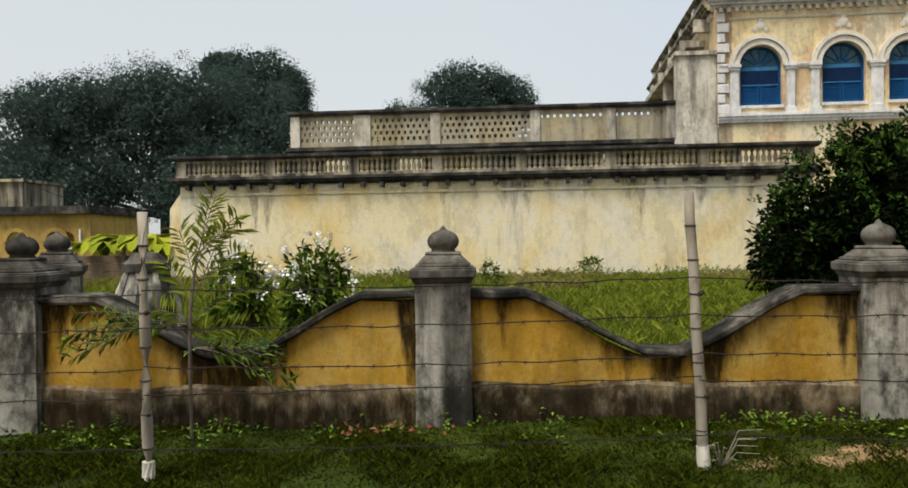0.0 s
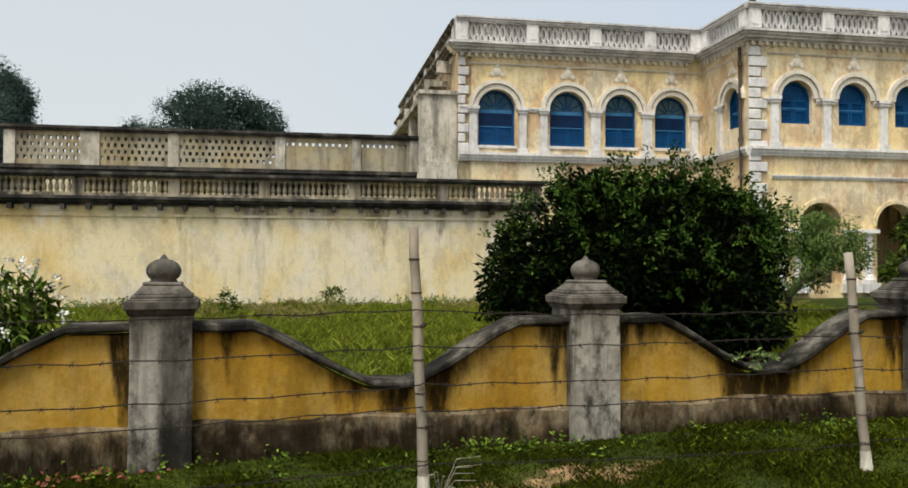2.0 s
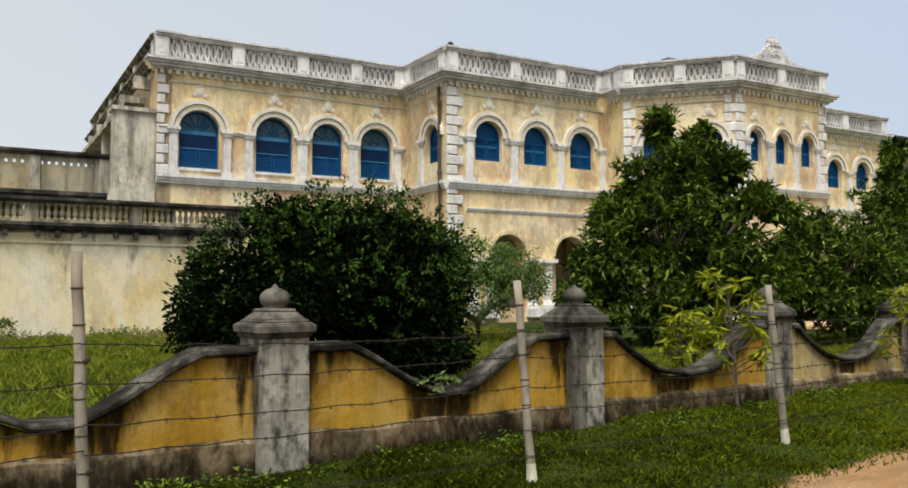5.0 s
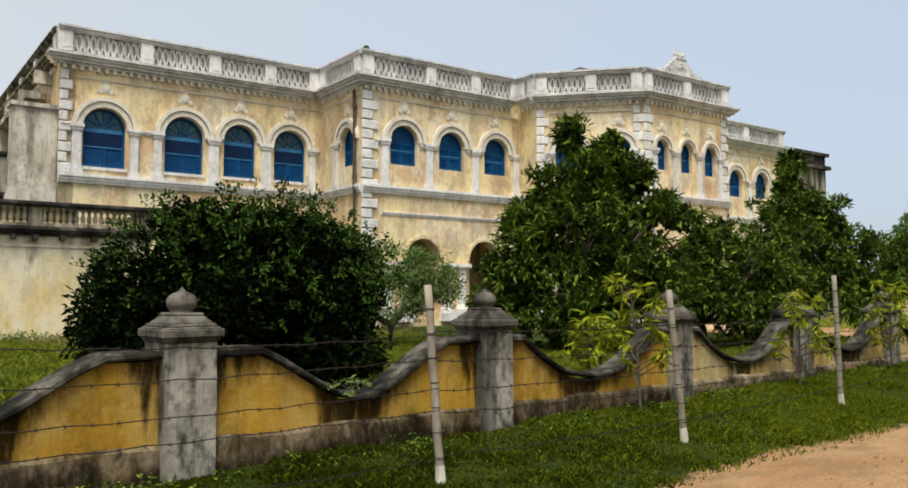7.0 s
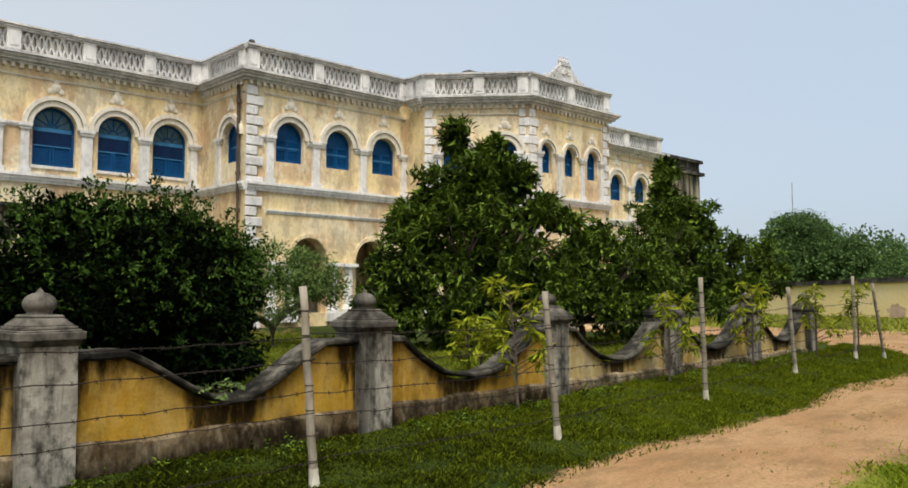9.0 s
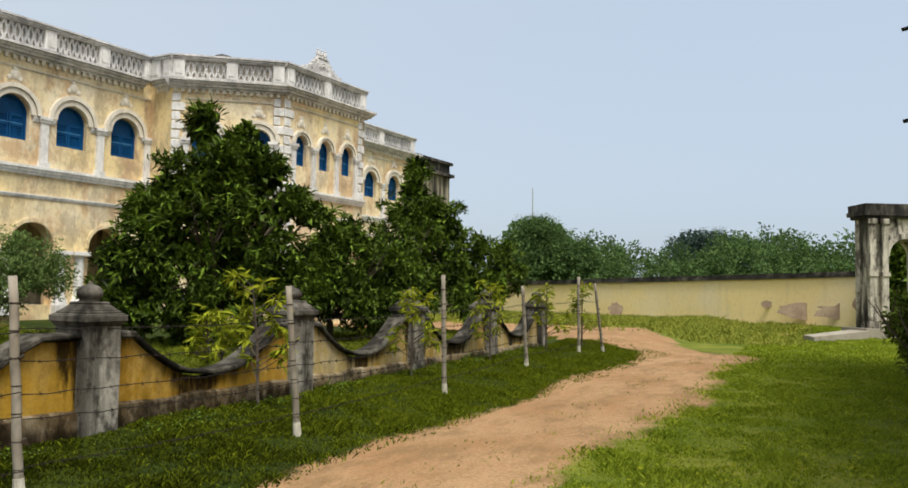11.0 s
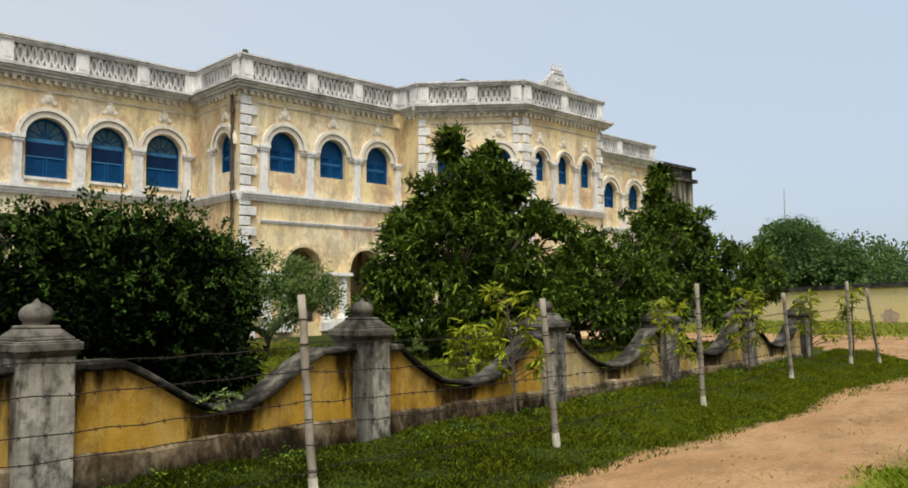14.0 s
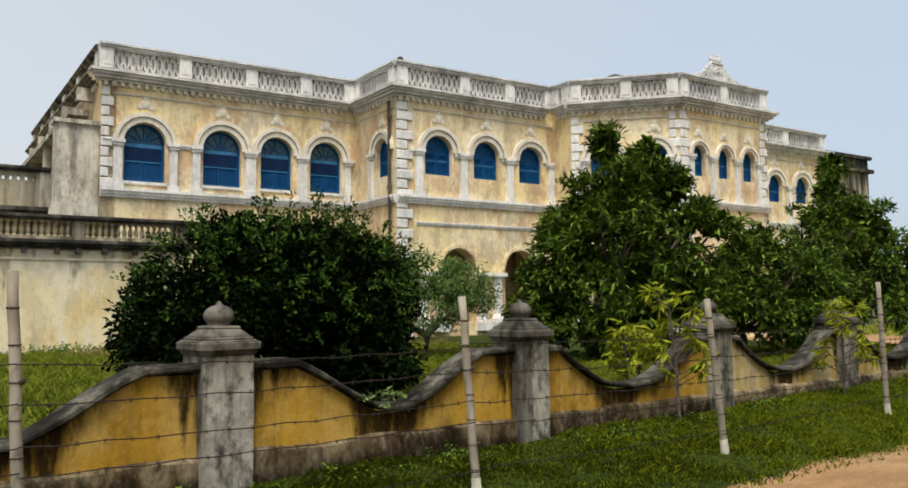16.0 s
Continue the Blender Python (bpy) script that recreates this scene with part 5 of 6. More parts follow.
def wire_strand(i, z, sag):
    """One strand from post to post, with barbs."""
    bm = bmesh.new()
    rng2 = random.Random(i * 10 + int(z * 100))
    for a, b in zip(POSTS, POSTS[1:]):
        n = 14
        top_a, top_b = z / a[2], z / b[2]
        A = Vector((a[0] + a[3] * top_a, a[1] + a[4] * top_a - 0.045, z + float(lie(a[0], a[1]))))
        B = Vector((b[0] + b[3] * top_b, b[1] + b[4] * top_b - 0.045, z + float(lie(b[0], b[1])) + rng2.uniform(-0.03, 0.03)))
        pts = []
        s = sag * rng2.uniform(0.5, 1.4)
        for k in range(n + 1):
            t = k / n
            p = A.lerp(B, t)
            p.z -= 4 * s * t * (1 - t) - 0.008 * math.sin(k * 2.7 + i)
            pts.append(tuple(p))
        tube(bm, pts, [0.0044] * len(pts), 5)
        m = int((B - A).length / 0.16)
        for k in range(1, m):
            t = k / m
            p = A.lerp(B, t)
            p.z -= 4 * s * t * (1 - t)
            for d in ((0.012, 0.004, 0.016), (-0.010, 0.006, 0.017)):
                tube(bm, [tuple(p - Vector(d)), tuple(p + Vector(d))], [0.0032, 0.0016], 4)
    w = part("barbed_wire", bm, M_WIRE)
    tagged(w, "rusted barbed wire strung between bamboo posts", "barbed wire", "barbed wire strands")


for i, z in enumerate((1.27, 1.02, 0.77, 0.59, 0.24)):
    wire_strand(i, z, 0.02 if i else 0.03)


# ---------------------------------------------------------------- plants
def limbs(bm, base, height, spread, n, r0, seed):
    """Trunk and a few forking limbs; returns the limb ends."""
    rr = random.Random(seed)
    base = Vector(base)
    fork = base + Vector((rr.uniform(-0.1, 0.1), rr.uniform(-0.1, 0.1), height * 0.3))
    tube(bm, [tuple(base - Vector((0, 0, 0.2))), tuple(base.lerp(fork, 0.5) + Vector((0.05, 0, 0))), tuple(fork)], [r0 * 1.2, r0, r0 * 0.8], 9)
    ends = []
    for i in range(n):
        a = math.tau * (i + rr.uniform(-0.3, 0.3)) / n
        k = rr.uniform(0.45, 1.0)
        tip = fork + Vector((math.cos(a) * spread * k, math.sin(a) * spread * k, height * rr.uniform(0.3, 0.62)))
        mid = fork.lerp(tip, 0.5) + Vector((rr.uniform(-0.2, 0.2), rr.uniform(-0.2, 0.2), height * 0.06))
        tube(bm, [tuple(fork), tuple(mid), tuple(tip)], [r0 * 0.55, r0 * 0.35, r0 * 0.12], 6)
        ends.append(tip)
        for j in range(2):
            q = mid.lerp(tip, rr.uniform(0.2, 0.8)) + Vector((rr.uniform(-0.5, 0.5) * spread * 0.6, rr.uniform(-0.5, 0.5) * spread * 0.6, height * rr.uniform(0.05, 0.2)))
            tube(bm, [tuple(mid), tuple(mid.lerp(q, 0.6)), tuple(q)], [r0 * 0.25, r0 * 0.18, r0 * 0.08], 5)
            ends.append(q)
    return ends


def clumps(lobes, per_m2, clump_r, leaf_n, freq=0.9, gap=-0.28):
    """Leaf places: clumps sit on uneven lobes, leaves gather round each clump."""
    C, D = [], []
    for (c, r) in lobes:
        n = int(per_m2 * (r[0] * r[1] + r[1] * r[2] + r[0] * r[2]) * 4.2)
        p, d = blob_points(n, c, r, 0.62)
        keep = np.array([noise.noise(Vector(q) * freq) > gap for q in p])
        C.append(p[keep]), D.append(d[keep])
    C, D = np.concatenate(C), np.concatenate(D)
    P = np.repeat(C, leaf_n, 0) + np.clip(rng.normal(0, clump_r, (len(C) * leaf_n, 3)), -1.5 * clump_r, 1.5 * clump_r)
    return P, np.repeat(D, leaf_n, 0)


def whorls(lobes, per_m2, leaf_n, stalk=0.05):
    """Leaf places for trees whose long leaves radiate from twig ends."""
    C, D = [], []
    for (c, r) in lobes:
        n = int(per_m2 * (r[0] * r[1] + r[1] * r[2] + r[0] * r[2]) * 4.2)
        p, d = blob_points(n, c, r, 0.42)
        keep = np.array([noise.noise(Vector(q) * 1.7 + Vector((3, 1, 2))) > 0.06 for q in p])
        C.append(p[keep]), D.append(d[keep])
    C, D = np.concatenate(C), np.concatenate(D)
    return np.repeat(C, leaf_n, 0) + rng.normal(0, stalk, (len(C) * leaf_n, 3)), np.repeat(D, leaf_n, 0) * 0.55


def inner_leaves(lobes, n, size, material, parent, squeeze=0.72):
    """Broad shaded leaves inside a crown, so that it closes."""
    P, D = [], []
    for ce, r in lobes:
        p, d = blob_points(n, ce, [q * squeeze for q in r], 0.1)
        P.append(p), D.append(d)
    leaf_cloud("inner_foliage", np.concatenate(P), np.concatenate(D), size, size * 0.8, material, parent, 0.0, 1.2)


def big_bush():
    t = empty("round_bush", pose(5.65, 3.0, 0.4), "large dense dark green rounded bush in the garden", "bush")
    bm = bmesh.new()
    limbs(bm, (0, 0, 0), 2.2, 1.5, 7, 0.07, 3)
    limbs(bm, (0.4, 0.3, 0), 2.0, 1.4, 6, 0.06, 4)
    part("trunk", bm, M_BARK, t)
    lobes = [((-0.25, 0.1, 1.15), (1.6, 1.45, 1.2)), ((0.65, 0, 1.15), (1.3, 1.4, 1.1)), ((-1.25, -0.1, 0.85), (0.85, 0.9, 0.85)), ((1.45, 0.2, 1.25), (0.65, 0.8, 0.75)), ((0.5, -0.6, 0.7), (1.2, 1.1, 0.75)),
             ((-0.3, 0.2, 1.88), (0.9, 0.8, 0.48)), ((0.8, 0.1, 1.82), (0.8, 0.8, 0.48)), ((0.55, -1.2, 0.5), (0.6, 0.8, 0.45))]
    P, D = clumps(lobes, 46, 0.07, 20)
    leaf_cloud("crown", P, D, 0.095, 0.048, M_LEAF_BUSH_SHADE, t, 0.1, 0.8)
    inner_leaves(lobes, 1700, 0.13, M_LEAF_BUSH_SHADE, t)
    q, d = blob_points(1150, (0.1, 0, 1.2), (2.02, 1.8, 1.26), 0.94)
    # paler leaves kept mostly towards the top, as if lit from above
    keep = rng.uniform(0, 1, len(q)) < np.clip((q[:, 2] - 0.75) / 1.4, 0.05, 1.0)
    q, d = q[keep], d[keep]
    q = q + d * (np.maximum(rng.normal(0.01, 0.12, (len(q), 1)), -0.10))
    tips = np.repeat(q, 14, 0) + np.clip(rng.normal(0, 0.04, (len(q) * 14, 3)), -0.07, 0.07) + np.repeat(rng.uniform(-0.05, 0.09, (len(q), 1)), 14, 0) * np.array([0, 0, 1])
    leaf_cloud("outer_foliage", tips, np.repeat(d, 14, 0) * 0.4, 0.078, 0.036, M_LEAF_BUSH_LIT, t, -0.1, 0.6)


big_bush()


def mango(x, y, lobes, seed, height, label, density=30):
    t = empty("mango_tree", pose(x, y, float(lie(x, y))), label, "tree", "garden trees")
    bm = bmesh.new()
    limbs(bm, (0, 0, 0), height * 0.8, 1.5, 8, 0.09, seed)
    for c, r in lobes:
        tube(bm, [(0, 0, height * 0.2), (c[0] * 0.6, c[1] * 0.6, c[2] * 0.7), c], [0.06, 0.04, 0.015], 6)
    part("trunk", bm, M_BARK, t)
    P, D = whorls(lobes, density, 17)
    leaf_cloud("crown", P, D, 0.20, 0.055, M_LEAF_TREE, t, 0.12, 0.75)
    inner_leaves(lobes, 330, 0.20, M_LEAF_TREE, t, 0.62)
    return t


mango(13.8, 4.0, [((-0.55, 0.4, 2.0), (1.25, 1.25, 1.25)), ((0.5, -0.6, 2.05), (1.25, 1.25, 1.2)), ((0.0, -0.1, 3.25), (0.95, 0.95, 0.85)), ((-0.25, 0.2, 4.3), (0.42, 0.42, 0.6)), ((0.35, -0.3, 4.2), (0.36, 0.36, 0.5)),
                  ((0.15, -0.1, 3.8), (0.7, 0.7, 0.55)), ((0.75, -0.6, 3.55), (0.5, 0.5, 0.5)), ((1.0, -0.9, 2.95), (0.72, 0.70, 0.55)), ((1.45, -1.2, 2.75), (0.50, 0.50, 0.34)), ((0.5, -0.4, 3.3), (0.7, 0.7, 0.6)), ((-1.15, 0.8, 1.75), (0.85, 0.85, 0.9)),
                  ((0.3, -0.4, 1.0), (1.3, 1.1, 0.75)), ((-0.7, 0.4, 3.1), (0.75, 0.7, 0.7)), ((-1.0, 0.75, 2.6), (0.55, 0.55, 0.55)), ((-1.3, 1.0, 0.9), (0.8, 0.8, 0.6)), ((-0.4, 0.2, 0.7), (1.2, 1.0, 0.6)), ((1.0, -0.9, 1.2), (0.9, 0.9, 0.8))], 11, 4.6, "bushy mango tree with whorls of long green leaves")
mango(17.4, 3.7, [((0, 0, 1.5), (1.3, 1.2, 1.0)), ((1.5, -0.6, 1.7), (1.1, 1.0, 1.0)), ((0.9, 0.1, 2.6), (0.6, 0.6, 0.5)), ((-0.2, -0.2, 2.35), (0.5, 0.5, 0.45)), ((-0.6, -0.2, 1.3), (0.9, 0.9, 0.7)), ((0.2, -0.8, 0.9), (1.1, 0.8, 0.6)), ((1.6, -0.9, 0.8), (1.2, 0.9, 0.6)), ((3.0, -0.4, 1.2), (1.0, 0.9, 0.9))], 12, 3.0, "low spreading mango tree with dark green leaves")
mango(23.0, 4.6, [((0, 0, 2.2), (1.9, 1.6, 1.5)), ((0.1, 0, 3.5), (1.15, 1.1, 0.9)), ((0.25, 0, 4.3), (0.72, 0.7, 0.6)), ((0.35, 0, 4.95), (0.45, 0.45, 0.55)), ((-1.3, -0.4, 1.8), (1.3, 1.2, 1.2)), ((1.0, -1.3, 2.3), (1.25, 1.2, 1.15)), ((1.3, -2.3, 1.7), (1.05, 1.0, 1.2)), ((0.6, -0.9, 3.2), (0.85, 0.8, 0.75)), ((0.2, -2.0, 1.1), (1.2, 1.0, 0.8))], 13, 5.0, "dense tall mango tree at the end of the garden", 24)


def pale_shrub(x, y):
    t = empty("pale_shrub", pose(x, y, float(lie(x, y))), "small pale green shrub with a twisted trunk before the palace", "shrub")
    bm = bmesh.new()
    tube(bm, [(-0.3, 0, -0.2), (-0.35, 0, 0.5), (0.1, 0.1, 0.8), (0.0, 0, 1.4)], [0.12, 0.10, 0.08, 0.04], 8)
    tube(bm, [(-0.35, 0, 0.5), (-0.8, 0.1, 0.75), (-0.7, 0, 1.3)], [0.08, 0.06, 0.03], 7)
    tube(bm, [(0.1, 0.1, 0.8), (0.6, 0.1, 0.95), (0.8, 0, 1.5)], [0.07, 0.05, 0.03], 7)
    part("trunk", bm, M_BARK, t)
    P, D = clumps([((-0.3, 0, 1.7), (0.85, 0.7, 0.5)), ((0.55, 0, 1.6), (0.75, 0.6, 0.5)), ((1.0, 0, 1.35), (0.5, 0.5, 0.35)), ((-0.9, 0, 1.5), (0.5, 0.5, 0.4)), ((-0.2, -0.2, 1.0), (0.9, 0.6, 0.45)), ((0.7, -0.1, 1.1), (0.6, 0.5, 0.4))], 36, 0.08, 14)
    leaf_cloud("crown", P, D, 0.09, 0.035, M_LEAF_PALE, t, 0.2, 0.8)


pale_shrub(11.35, 7.0)


def flower_bush(x, y, r, h, seed, blooms):
    t = empty("white_flower_bush", pose(x, y, float(lie(x, y))), "leafy bush covered in clusters of white flowers", "bush", "white flowering bushes")
    bm = bmesh.new()
    for i in range(6):
        a = math.tau * i / 6
        tube(bm, [(0, 0, -0.1), (math.cos(a) * r * 0.4, math.sin(a) * r * 0.4, h * 0.5), (math.cos(a) * r * 0.7, math.sin(a) * r * 0.7, h * 0.9)], [0.02, 0.015, 0.007], 5)
    part("trunk", bm, M_BARK, t)
    P, D = clumps([((0, 0, h * 0.62), (r, r, h * 0.36)), ((0, -0.05, h * 0.35), (r * 0.9, r * 0.9, h * 0.3))], 60, 0.06, 9)
    leaf_cloud("leaves", P, D, 0.13, 0.045, M_LEAF_TREE, t, 0.25, 0.7)
    q, d = blob_points(blooms * 3, (0, 0, h * 0.66), (r * 1.25, r * 1.25, h * 0.50), 0.97)
    q = q[q[:, 2] > h * 0.5][:blooms]
    for c in q:
        P = c + rng.normal(0, 0.026, (14, 3))
        leaf_cloud("flower_cluster", P, np.tile([0, -0.6, 0.5], (14, 1)), 0.045, 0.04, M_PETAL, t, 0.0, 0.8, "white flower cluster")


flower_bush(-1.50, 2.1, 0.36, 1.10, 1, 24)
flower_bush(-2.45, 2.8, 0.22, 0.98, 2, 13)
flower_bush(-2.85, 3.4, 0.20, 0.9, 3, 10)


def frond(P, O, start, direction, length, n, leaf):
    """Leaflets in two rows along an arching stalk."""
    s, d = np.array(start, float), np.array(direction, float)
    d /= np.linalg.norm(d)
    side = np.cross(d, [0, 0, 1.0])
    side /= np.linalg.norm(side) + 1e-9
    pts = []
    for i in range(n):
        t = (i + 1) / n
        p = s + d * length * t + np.array([0, 0, -0.35 * length * t * t])
        pts.append(tuple(p))
        for k in (-1, 1):
            P.append(p)
            O.append(side * k * 0.9 + d * 0.7)
    return pts


def feathery_sapling():
    t = empty("feathery_sapling", pose(-1.98, -0.5, 0.0), "slender dark-stemmed sapling with feathery upright fronds in front of the wall", "sapling")
    bm = bmesh.new()
    tube(bm, [(0, 0, -0.1), (-0.01, 0, 0.5), (0.0, 0, 1.0), (0.06, 0, 1.45)], [0.020, 0.018, 0.014, 0.007], 7)
    rr = random.Random(5)
    P, O, P2, O2 = [], [], [], []

    def feather(P, O, start, way, length, fall, n=13):
        """One frond: an arching rib with leaflets in two rows."""
        s, d = Vector(start), Vector(way).normalized()
        side = Vector((d.z, 0.35, -d.x)).normalized()
        rib = [tuple(s)]
        for i in range(n):
            u = (i + 1) / n
            p = s + d * length * u + Vector((0, 0, -fall * length * u * u))
            rib.append(tuple(p))
            if u > 0.18:
                for k in (-1, 1):
                    P.append(tuple(p))
                    O.append(tuple(side * k * 0.8 + d * 0.9 + Vector((0, 0, -0.15))))
        tube(bm, rib, [0.006] + [0.0035] * n, 4)

    for z, way, ln, fall in ((0.92, (0.85, -0.1, 0.8), 0.62, 0.3), (1.0, (-0.45, 0.1, 0.9), 0.52, 0.2), (1.08, (0.35, 0.1, 1.0), 0.70, 0.12), (1.15, (0.75, -0.1, 0.9), 0.58, 0.25), (1.22, (-0.25, 0, 1.0), 0.5, 0.15),
                             (1.28, (0.15, 0.1, 1.0), 0.62, 0.1), (1.34, (0.6, 0.1, 1.0), 0.62, 0.22), (1.38, (0.35, -0.2, 1.0), 0.62, 0.12), (0.85, (-0.6, -0.1, 0.7), 0.42, 0.4), (0.78, (0.9, 0.1, 0.5), 0.45, 0.3), (1.42, (0.75, 0, 0.9), 0.56, 0.4)):
        feather(P, O, (0.05 * z - 0.02, 0, z), way, ln, fall)
    for i in range(7):
        feather(P2, O2, (-0.05, 0.02, 0.80 + 0.02 * i), (-1, rr.uniform(-0.3, 0.3), rr.uniform(0.0, 0.55)), rr.uniform(0.7, 1.15), rr.uniform(0.2, 0.4), 15)
    for i in range(5):
        feather(P2, O2, (0.05, -0.02, 0.70), (1, rr.uniform(-0.5, 0), rr.uniform(-0.1, 0.25)), rr.uniform(0.45, 0.75), 0.35, 10)
    part("stem", bm, M_BARK, t)
    leaf_cloud("leaves", np.array(P), np.array(O), 0.15, 0.028, M_LEAF_PALM, t, 0.1, 0.12)
    leaf_cloud("low_leaves", np.array(P2), np.array(O2), 0.12, 0.034, M_LEAF_TREE, t, 0.5, 0.25, "dark green drooping leaves")


feathery_sapling()


def sapling(x, y, h, seed, lean=0.0):
    t = empty("mango_sapling", pose(x, y, float(lie(x, y))), "young mango sapling with yellow-green drooping leaves", "sapling", "saplings along the wall")
    rr = random.Random(seed)
    bm = bmesh.new()
    tube(bm, [(0, 0, -0.1), (lean * 0.3, 0, h * 0.5), (lean, 0, h)], [0.022, 0.018, 0.008], 6)
    P, O = [], []
    for i in range(17):
        z = h * (0.30 + 0.72 * i / 16)
        a = rr.uniform(0, 6.28)
        ln = rr.uniform(0.15, 0.42) * (1.2 - 0.6 * i / 16)
        tip = (lean * z / h + math.cos(a) * ln, math.sin(a) * ln, z + 0.1)
        tw = bmesh.new()
        tube(tw, [(lean * z / h * 0.8, 0, z - 0.1), tip], [0.009, 0.004], 5)
        part("twig", tw, M_BARK, t)
        for k in range(13):
            P.append(np.array(tip) + np.array([rr.gauss(0, 0.02), rr.gauss(0, 0.02), rr.gauss(0, 0.03)]))
            O.append(np.array([rr.gauss(0, 1), rr.gauss(0, 1), rr.gauss(0.1, 0.5)]))
    part("stem", bm, M_BARK, t)
    leaf_cloud("leaves", np.array(P), np.array(O), 0.20, 0.05, M_LEAF_YOUNG, t, 0.5, 0.2)


sapling(9.37, -0.55, 1.55, 1, -0.18)
sapling(9.95, 0.75, 0.85, 2, -0.1)
sapling(10.35, 0.9, 0.8, 7, 0.1)
sapling(13.4, -0.6, 1.35, 3)
sapling(16.86, -0.6, 1.5, 4)
sapling(21.9, -1.1, 1.5, 5)
sapling(20.2, -0.7, 1.4, 6)


def banana(x, y, s, seed):
    t = empty("broad_leaf_plant", pose(x, y, float(lie(x, y))), "bright green plant with long arching leaves behind the fence", "plant", "bright green plants")
    rr = random.Random(seed)
    bm = bmesh.new()
    for i in range(13):
        a = rr.uniform(0, 6.28)
        d = Vector((math.cos(a), math.sin(a), 0))
        w = Vector((-d.y, d.x, 0)) * 0.11 * s
        prev = None
        for k in range(6):
            u = k / 5
            p = d * (0.9 * s * u) + Vector((0, 0, s * (0.3 + 1.1 * u - 1.0 * u * u)))
            ww = w * (0.2 + 3.2 * u * (1 - u) + 0.02)
            row = [bm.verts.new(p - ww + Vector((0, 0, 0.03))), bm.verts.new(p), bm.verts.new(p + ww + Vector((0, 0, 0.03)))]
            if prev:
                bm.faces.new((prev[0], prev[1], row[1], row[0])), bm.faces.new((prev[1], prev[2], row[2], row[1]))
            prev = row
    lathe(bm, 0, 0, [(0.09 * s, -0.1), (0.07 * s, 0.5 * s)], 8)
    part("leaves", bm, M_LEAF_YOUNG, t)


for k, (x, y, s) in enumerate(((-10.5, 16.6, 1.7), (-9.6, 16.9, 1.9), (-8.9, 16.6, 1.8), (-9.9, 17.6, 2.0), (-8.5, 16.3, 1.5))):
    banana(x, y, s, k)


def corner_bush():
    t = empty("corner_bush", pose(14.8, -8.42, 0), "leafy bush growing against the buff house", "bush")
    bm = bmesh.new()
    limbs(bm, (0, 0, 0), 2.0, 0.8, 7, 0.05, 8)
    part("trunk", bm, M_BARK, t)
    P, D = clumps([((0.25, 0.05, 1.15), (0.7, 0.45, 0.5)), ((0.3, 0.3, 1.3), (0.5, 0.36, 0.4)), ((-0.5, -0.2, 1.75), (0.5, 0.32, 0.5)), ((-0.75, -0.25, 2.25), (0.32, 0.25, 0.4)), ((0.0, 0.0, 0.75), (0.5, 0.36, 0.4)), ((0.0, 0.0, 0.35), (0.28, 0.22, 0.3))], 42, 0.06, 12)
    leaf_cloud("crown", P, D, 0.11, 0.048, M_LEAF_CORNER, t, 0.1, 0.8)
    bm = bmesh.new()
    n = 9
    rows = [[bm.verts.new((0.0 - (0.02 + 0.05 * abs(math.sin(i * 2.1))) * j + 0.05 * math.sin(i * 1.3), 0.40 - 0.02 * j + 0.05 * math.sin(i + j * 2), 0.35 + 1.2 * i / n)) for j in range(4)] for i in range(n + 1)]
    for a, b in zip(rows, rows[1:]):
        for j in range(3):
            bm.faces.new((a[j], a[j + 1], b[j + 1], b[j]))
    ob = part("teal_cloth", bm, M_TEAL)
    ob.matrix_world = pose(14.45, -8.80, 0.12)
    so = ob.modifiers.new("thick", "SOLIDIFY")
    so.thickness = 0.01
    tagged(ob, "torn teal cloth caught in the corner bush", "cloth")


corner_bush()


def big_tree(x, y, lobes, seed, trunk_h, label, per=3.4, leaf=0.22, material=None, group="trees beyond"):
    t = empty("large_tree", pose(x, y, 0.3), label, "tree", group)
    bm = bmesh.new()
    limbs(bm, (0, 0, 0), trunk_h * 2.0, trunk_h * 0.7, 8, trunk_h * 0.07, seed)
    for c, r in lobes:
        tube(bm, [(0, 0, trunk_h * 0.6), (c[0] * 0.5, c[1] * 0.5, trunk_h * 0.6 + (c[2] - trunk_h * 0.6) * 0.6), c], [trunk_h * 0.04, trunk_h * 0.025, 0.05], 6)
    part("trunk", bm, M_BARK, t)
    P, D = clumps(lobes, per * 1.3, leaf * 1.15, 26, 0.55, -0.1)
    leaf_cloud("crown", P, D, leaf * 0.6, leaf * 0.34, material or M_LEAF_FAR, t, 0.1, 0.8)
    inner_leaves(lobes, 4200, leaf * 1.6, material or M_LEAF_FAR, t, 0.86)


